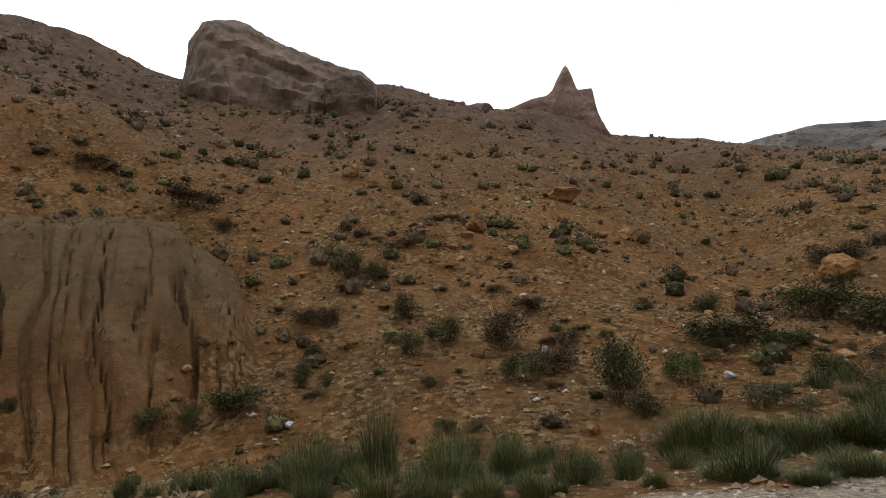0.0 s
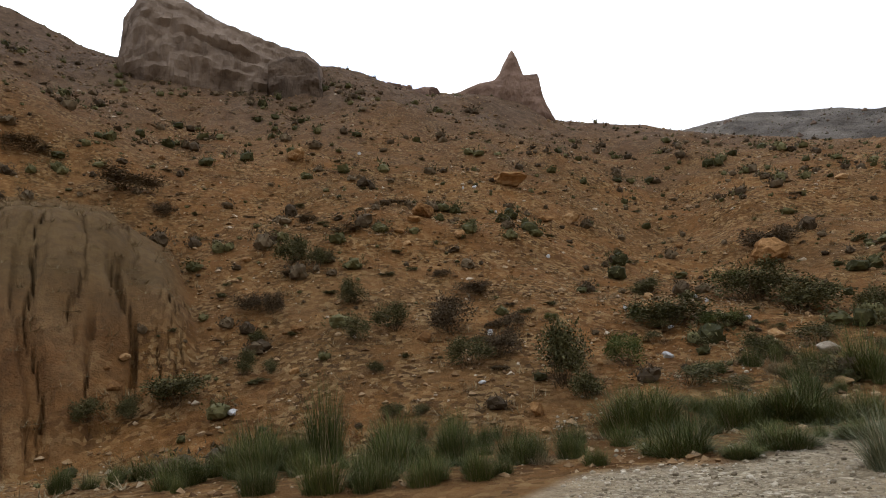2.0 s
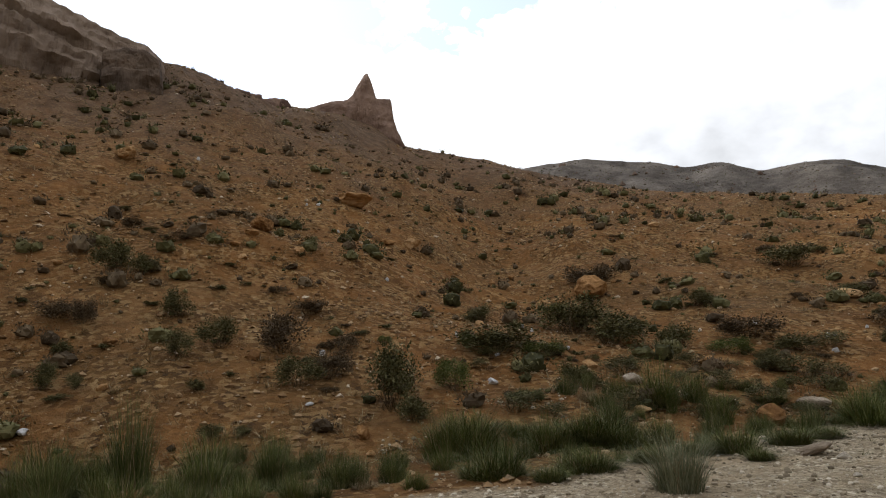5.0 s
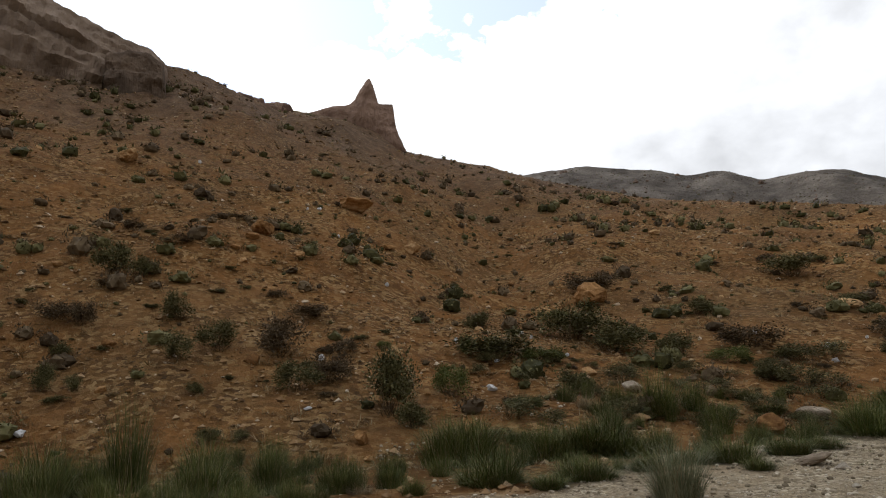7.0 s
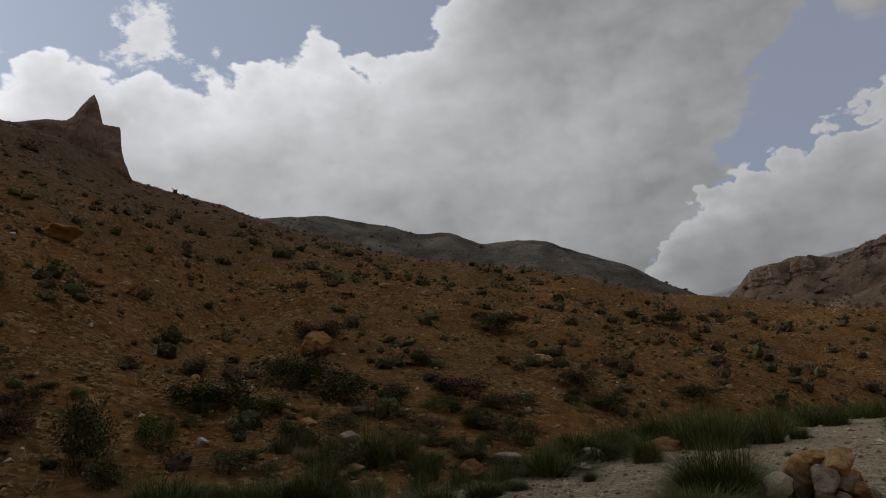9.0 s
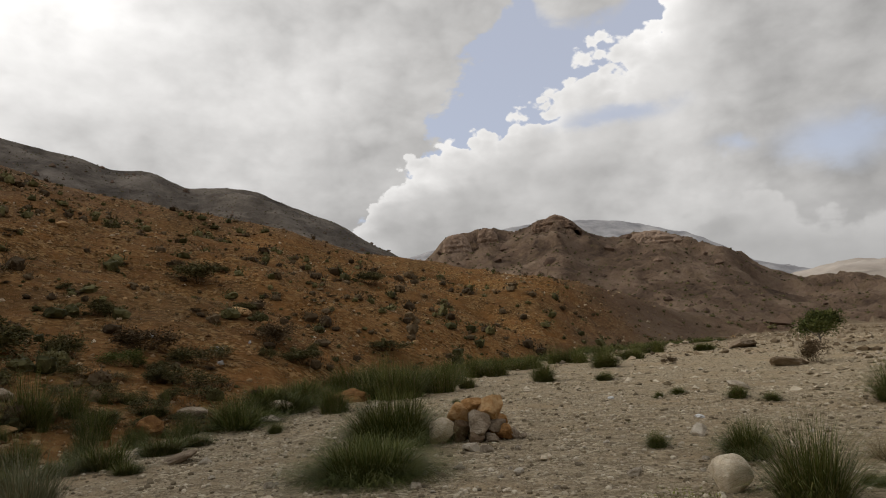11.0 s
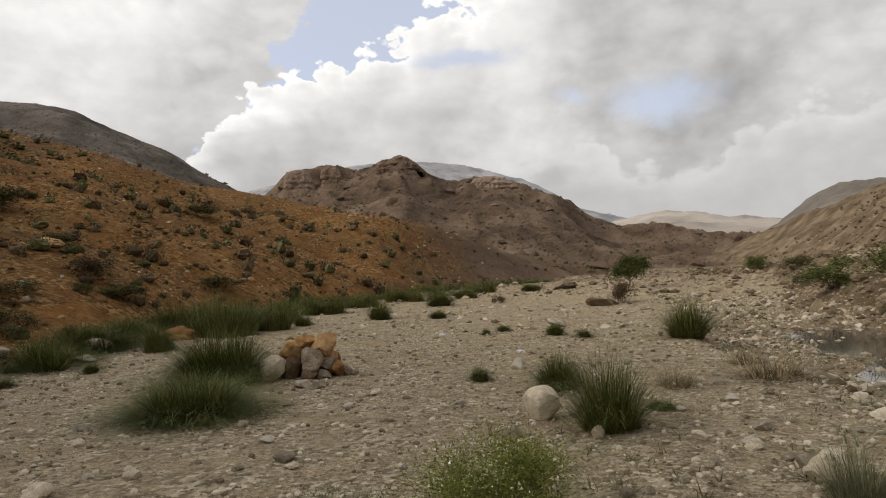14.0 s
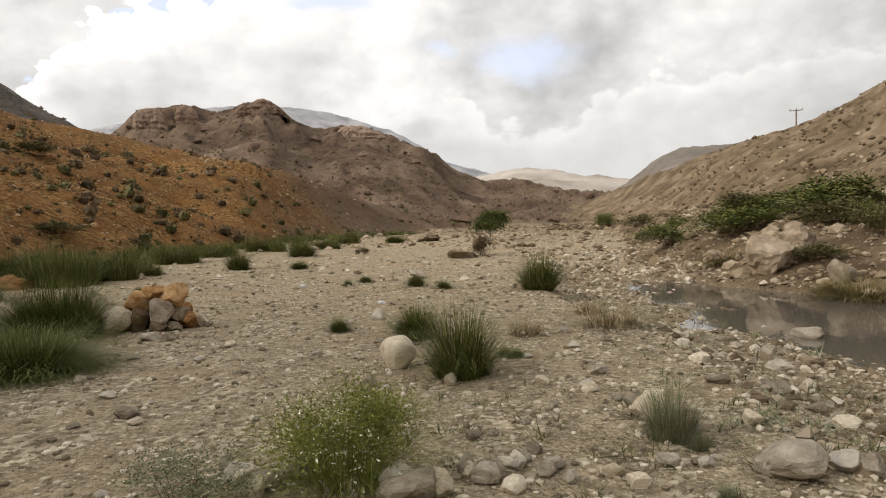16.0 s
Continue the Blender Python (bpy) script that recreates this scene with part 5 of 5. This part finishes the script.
for i, (x, y, w, h) in enumerate([
    (-15.69, 11.27, 0.24, 0.24), (-13.15, 9.09, 0.26, 0.12), (-16.03, 4.25, 0.34, 0.2), (-21.12, 18.46, 0.21, 0.23), (-39.15, 18.98, 0.29, 0.33), (-14.76, 15.71, 0.21, 0.27),
    (-15.31, 19.75, 0.19, 0.19), (-14.27, 18.93, 0.16, 0.16), (-12.1, 17.76, 0.32, 0.16), (-11.6, 13.55, 0.38, 0.22), (-12.91, 15.4, 0.2, 0.12), (-27.04, 20.52, 0.23, 0.23),
    (-30.74, 21.21, 0.25, 0.22), (-30.55, 21.87, 0.31, 0.22), (-8.94, 24.54, 0.22, 0.17), (-6.76, 24.74, 0.21, 0.21), (-6.24, 23.44, 0.28, 0.2), (5.47, 13.26, 0.35, 0.09),
    (5.02, 17.47, 0.24, 0.1), (-6.03, 26.6, 0.16, 0.16), (-6.61, 24.94, 0.21, 0.17), (-8.85, 24.47, 0.22, 0.19),
]):
    scrap(x, y, w, h, 500 + i)


def utility_pole():
    a = radians(55.2)
    x, y = 124 * math.sin(a), 124 * math.cos(a)
    z = height(x, y)
    top = 1.6 + 124 * math.tan(radians(8.35))
    ob = tagged(new("utility_pole"), "thin weathered utility pole with a crossarm on the hill", "pole")
    ob.location = (x, y, z)
    tall = top - z
    part("pole", tube([(0, 0, -0.5), (0, 0, tall)], [0.16, 0.11], 8), WOOD, ob)
    side = Vector((math.cos(a), -math.sin(a), 0))
    part("crossarm", tube([tuple(side * -1.0 + Vector((0, 0, tall - 0.15))), tuple(side * 1.0 + Vector((0, 0, tall - 0.15)))], [0.08, 0.08], 6), WOOD, ob)
    for k in (-0.9, 0.0, 0.9):
        part("insulator", tube([tuple(side * k + Vector((0, 0, tall - 0.1))), tuple(side * k + Vector((0, 0, tall + 0.2)))], [0.07, 0.05], 6), STONE, ob, "grey insulator")


utility_pole()

# ---- uncountable stones and scrub ----
def polar(rng, n, az0, az1, r0, r1, power):
    """Random places in a sector; power 2: even over the ground, 0: denser near."""
    az = np.radians(rng.uniform(az0, az1, n))
    u = rng.uniform(0, 1, n)
    r = (r0 ** power + u * (r1 ** power - r0 ** power)) ** (1 / power) if power else r0 * (r1 / r0) ** u
    return r * np.sin(az), r * np.cos(az)


def strew(name, shapes, x, y, width, tall, material, label, category, sink=0.12, seed=0):
    rng = np.random.default_rng(seed)
    z = on_sheet(x, y, SHEET_Z) - sink * width
    ob = part(name, scattered(shapes, x, y, z, width, tall, rng.uniform(0, 6.28, len(x)), None), material)
    return tagged(ob, label, category, kind="stuff")


def kept(mask, *arrays):
    return [a[mask] for a in arrays]


PEBBLE_SHAPES = [stone_shape(600 + k, 1, 0.62, 0.5, 0.3) for k in range(10)]
OCTA = (np.array([(1, 0, 0), (0, 1, 0), (-1, 0, 0), (0, -1, 0), (0, 0, 1), (0, 0, -1)], float), np.array([(0, 1, 4), (1, 2, 4), (2, 3, 4), (3, 0, 4), (1, 0, 5), (2, 1, 5), (3, 2, 5), (0, 3, 5)]))


def chip(seed):
    """A small angular chip of stone with few faces."""
    r = np.random.default_rng(seed)
    return OCTA[0] * np.array([0.5, r.uniform(0.32, 0.48), r.uniform(0.22, 0.34)]) + r.normal(size=(6, 3)) * 0.09, OCTA[1]


CHIPS = [chip(680 + k) for k in range(14)]
BIG_SHAPES = [stone_shape(620 + k, 2, 0.68, 0.45, 0.4) for k in range(10)]
rng = np.random.default_rng(1)
x, y = polar(rng, 40000, -50, 70, 2.4, 20, 0.6)
w = 0.0125 * np.exp(rng.exponential(0.55, len(x))).clip(1, 6) * (0.75 + np.hypot(x, y) / 16)
zones = [on_sheet(x, y, z) for z in ZONES]
keep = (zones[0] + zones[1] + fbm(x, y, 2.2, 3, 101) * 0.45 + fbm(x, y, 0.7, 2, 102) * 0.3 < 0.62)
x, y, w = kept(keep, x, y, w)
near = w > 0.036
strew("gravel", PEBBLE_SHAPES, *kept(near, x, y, w), np.full(near.sum(), 1.0), PEBBLES, "grey and beige river gravel with loose pebbles", "gravel", -0.12, 2)
strew("fine_gravel", CHIPS, *kept(~near, x, y, w), np.full((~near).sum(), 1.0), PEBBLES, "fine grey-beige grit between the pebbles", "gravel", -0.12, 22)
x, y = polar(rng, 15000, -30, 50, 19, 110, 0.5)
w = 0.05 * np.exp(rng.exponential(0.5, len(x))).clip(1, 6)
keep = on_sheet(x, y, ZONES[0]) < 0.5
x, y, w = kept(keep, x, y, w)
strew("gravel", CHIPS, x, y, w, np.full(len(x), 0.9), PEBBLES, "pale cobbles scattered over the upper river bed", "gravel", -0.1, 3)
x, y = polar(rng, 2600, 12, 46, 40, 125, 1.3)
x, y = kept(on_sheet(x, y, ZONES[0]) < 0.5, x, y)
strew("cobbles", PEBBLE_SHAPES + CHIPS, x, y, 0.14 * np.exp(rng.exponential(0.55, len(x))).clip(1, 6), np.full(len(x), 1.0), TAN_ROCK, "brown and tan stones over the upper river bed", "cobbles", -0.08, 13)
# cobbles in and beside the channel
x, y = polar(rng, 30000, 28, 84, 3.0, 44, 0.7)
q = x - (2.55 + 0.575 * y)
w = 0.026 * np.exp(rng.exponential(0.58, len(x))).clip(1, 8) * (0.7 + np.hypot(x, y) / 30)
level = on_sheet(x, y, SHEET_Z)
x, y, w = kept((q > 0.2) & ((level > -0.29) | ((w > 0.12) & (level > -0.36) & (rng.uniform(0, 1, len(w)) < 0.3))), x, y, w)
strew("cobbles", PEBBLE_SHAPES[:8] + CHIPS, x, y, w, np.full(len(x), 1.0), CHANNEL, "rough grey and brown cobbles along the stream channel", "cobbles", -0.1, 4)
# loose stones near the standing point, each a thing of its own
LOOSE = [fill(bpy.data.meshes.new("loose_stone"), *block_shape(640 + k, 2, 0.66, 0.2), (STONE, PALE_STONE, STONE)[k % 3]) for k in range(12)]
x, y = polar(rng, 290, -16, 62, 2.9, 13, 0.8)
for i, (px, py) in enumerate(zip(x, y)):
    if is_red(px, py) or height(px, py) < -0.27:
        continue
    w = 0.046 * math.exp(min(1.5, rng.exponential(0.42))) * (0.8 + math.hypot(px, py) / 18)
    ob = tagged(new("loose_stone", LOOSE[i % 12]), "small worn grey-beige stone loose on the gravel", "stone", "loose stones")
    ob.matrix_basis = at(px, py, rng.uniform(0, 6.28), w, rng.uniform(0.8, 1.2), -0.16 * w)
# rubble and scrub on the red hill
x, y = polar(rng, 62000, -120, 26, 9.5, 92, 0.8)
zones = [on_sheet(x, y, z) for z in ZONES]
w = 0.038 * np.exp(rng.exponential(0.6, len(x))).clip(1, 6) * (0.7 + np.hypot(x, y) / 55)
patch = fbm(x, y, 5, 3, 111)
x, y, w = kept((zones[0] > 0.5) & (zones[1] < 0.2) & (patch > rng.uniform(-0.9, 0.5, len(x))), x, y, w)
strew("scree", CHIPS + CHIPS + PEBBLE_SHAPES[:4], x, y, w, np.full(len(x), 1.0), RUBBLE, "loose orange-brown stones over the reddish slope", "scree", -0.08, 5)


def clump(seed, detail, count, size):
    """A close, rough dome of twigs and leaves."""
    rng = np.random.default_rng(seed)
    v, f = BALLS[detail]
    core = v * rng.uniform(0.62, 1.18, (len(v), 1)) * np.array([0.36, 0.36, 0.30]) + np.array([0, 0, 0.2])
    return joined([(core, f), leaves(rng, count, 0.5, 0.62, size, 0.7, 9)])


FAR_SCRUB = [clump(750 + k, 1, 26, 0.17) for k in range(8)]


SCRUB = [clump(700 + k, 2, 90, 0.085) for k in range(8)]
for material, n, seed, label in ((OLIVE, 4300, 31, "low grey-green scrub dotted over the hill"), (TWIG, 4600, 32, "dry brown scrub dotted over the hill")):
    rng = np.random.default_rng(seed)
    x, y = polar(rng, n, -122, 25, 13.5, 100, 1.7)
    w = (0.16 + 0.95 * rng.uniform(0, 1, n) ** 3) * (0.8 + np.hypot(x, y) / 110)
    w = w * np.where(np.hypot(x, y) > 68, 0.5, 1.0)
    zones = [on_sheet(x, y, z) for z in ZONES]
    x, y, w = kept((zones[0] > 0.5) & (zones[1] < 0.3) & (fbm(x, y, 9, 2, 121) > rng.uniform(-1.3, 0.6, n)), x, y, w)
    close = np.hypot(x, y) < 40
    for shapes, which in ((SCRUB, close), (FAR_SCRUB, ~close)):
        strew("scrub", shapes, *kept(which, x, y, w), np.random.default_rng(1).uniform(0.7, 1.2, which.sum()), material, label, "scrub", 0.03, seed)
SLOPE_STONES = [fill(bpy.data.meshes.new("slope_stone"), *block_shape(660 + k, 2, 0.7, 0.2), ORANGE_STONE) for k in range(10)]
rng = np.random.default_rng(36)
x, y = polar(rng, 330, -84, 12, 13, 46, 1.0)
for i, (px, py) in enumerate(zip(x, y)):
    if not is_red(px, py):
        continue
    w = 0.12 * math.exp(min(1.3, rng.exponential(0.45)))
    ob = tagged(new("slope_stone", SLOPE_STONES[i % 10]), "angular orange-brown stone on the reddish slope", "stone", "slope stones")
    ob.matrix_basis = at(px, py, rng.uniform(0, 6.28), w, rng.uniform(0.8, 1.2), -0.12 * w)
rng = np.random.default_rng(37)
x, y = polar(rng, 230, -100, 16, 15, 55, 1.3)
spots = [(px, py, w, w * rng.uniform(0.5, 0.8)) for px, py, w in zip(x, y, rng.uniform(0.35, 0.9, len(x))) if is_red(px, py)]
planted([shrub(250 + k, OLIVE, "small grey-green shrub dotted on the dry slope", "shrub", 1100, 0.07) for k in range(3)]
        + [shrub(260 + k, TWIG, "small dry brown shrub dotted on the slope", "thorn_shrub", 1100, 0.066) for k in range(2)], spots, 12)
rng = np.random.default_rng(41)
SPRIG = [blades(np.random.default_rng(720 + k), 22, 0.5, 0.7, 0.013, 65, 1) for k in range(6)]
x, y = polar(rng, 6500, -122, 28, 12.5, 70, 1.1)
x, y = kept(on_sheet(x, y, ZONES[0]) > 0.5, x, y)
strew("dry_tufts", SPRIG, x, y, rng.uniform(0.12, 0.34, len(x)), np.full(len(x), 1.0), DRY, "short dry grass tufts over the slope", "grass", 0.0, 6)
x, y = polar(rng, 1800, -55, 62, 2.6, 40, 0.7)
x, y = kept((on_sheet(x, y, ZONES[0]) < 0.5) & (fbm(x, y, 3, 2, 131) > 0.25), x, y)
strew("sparse_weeds", SPRIG, x, y, rng.uniform(0.05, 0.18, len(x)), np.full(len(x), 1.0), OLIVE, "tiny sparse weeds among the gravel", "grass", 0.0, 7)
x, y = polar(rng, 900, 36, 84, 4, 40, 0.8)
q = x - (2.55 + 0.575 * y)
x, y = kept((q > -0.3) & (q < 3.2) & (on_sheet(x, y, SHEET_Z) > -0.3), x, y)
strew("sparse_weeds", SPRIG, x, y, rng.uniform(0.10, 0.26, len(x)), np.full(len(x), 0.9), SAGE, "low green weeds along the channel's edge", "grass", 0.0, 8)
x, y = polar(rng, 1500, 36, 84, 42, 130, 1.7)
x, y = kept(on_sheet(x, y, ZONES[4]) > 0.5, x, y)
strew("scrub", FAR_SCRUB, x, y, rng.uniform(0.2, 0.7, len(x)), np.full(len(x), 0.9), TWIG, "scattered scrub on the tan hillside", "scrub", 0.03, 9)
x, y = polar(rng, 5200, 36, 84, 18, 125, 1.0)
zones = [on_sheet(x, y, z) for z in ZONES]
x, y = kept(zones[4] > 0.5, x, y)
w = 0.13 * np.exp(rng.exponential(0.55, len(x))).clip(1, 8)
strew("scree", BIG_SHAPES[:2] + PEBBLE_SHAPES + CHIPS, x, y, w, np.full(len(x), 1.0), TAN_ROCK, "tan boulders and stones strewn over the bank", "scree", -0.08, 10)
x, y = polar(rng, 2600, 42, 74, 14, 46, 1.2)
w = 0.09 * np.exp(rng.exponential(0.6, len(x))).clip(1, 8)
q = x - (2.55 + 0.575 * y)
x, y, w = kept((on_sheet(x, y, ZONES[4]) > 0.5) & (q < 22), x, y, w)
strew("bank_rubble", BIG_SHAPES[:3] + PEBBLE_SHAPES + CHIPS[:6], x, y, w, np.full(len(x), 1.0), TAN_ROCK, "tan stones tumbled down the stony bank", "rubble", -0.08, 12)
x, y = polar(rng, 9000, -40, 46, 100, 440, 0.9)
x, y = kept(on_sheet(x, y, ZONES[2]) > 0.5, x, y)
cx_, cy_ = polar(rng, 3000, -40, 46, 115, 430, 1.3)
cx_, cy_ = kept(on_sheet(cx_, cy_, ZONES[2]) > 0.5, cx_, cy_)
strew("crag_rock", BIG_SHAPES[:3] + CHIPS, cx_, cy_, 0.7 * np.exp(rng.exponential(0.5, len(cx_))).clip(1, 6), np.full(len(cx_), 1.2), HILL_ROCK, "brown boulders and crags on the far rocky hills", "rock", -0.05, 14)
strew("scrub", FAR_SCRUB, x, y, rng.uniform(0.35, 1.3, len(x)), np.full(len(x), 0.8), OLIVE, "dark scrub on the far rocky hills", "scrub", 0.03, 11)
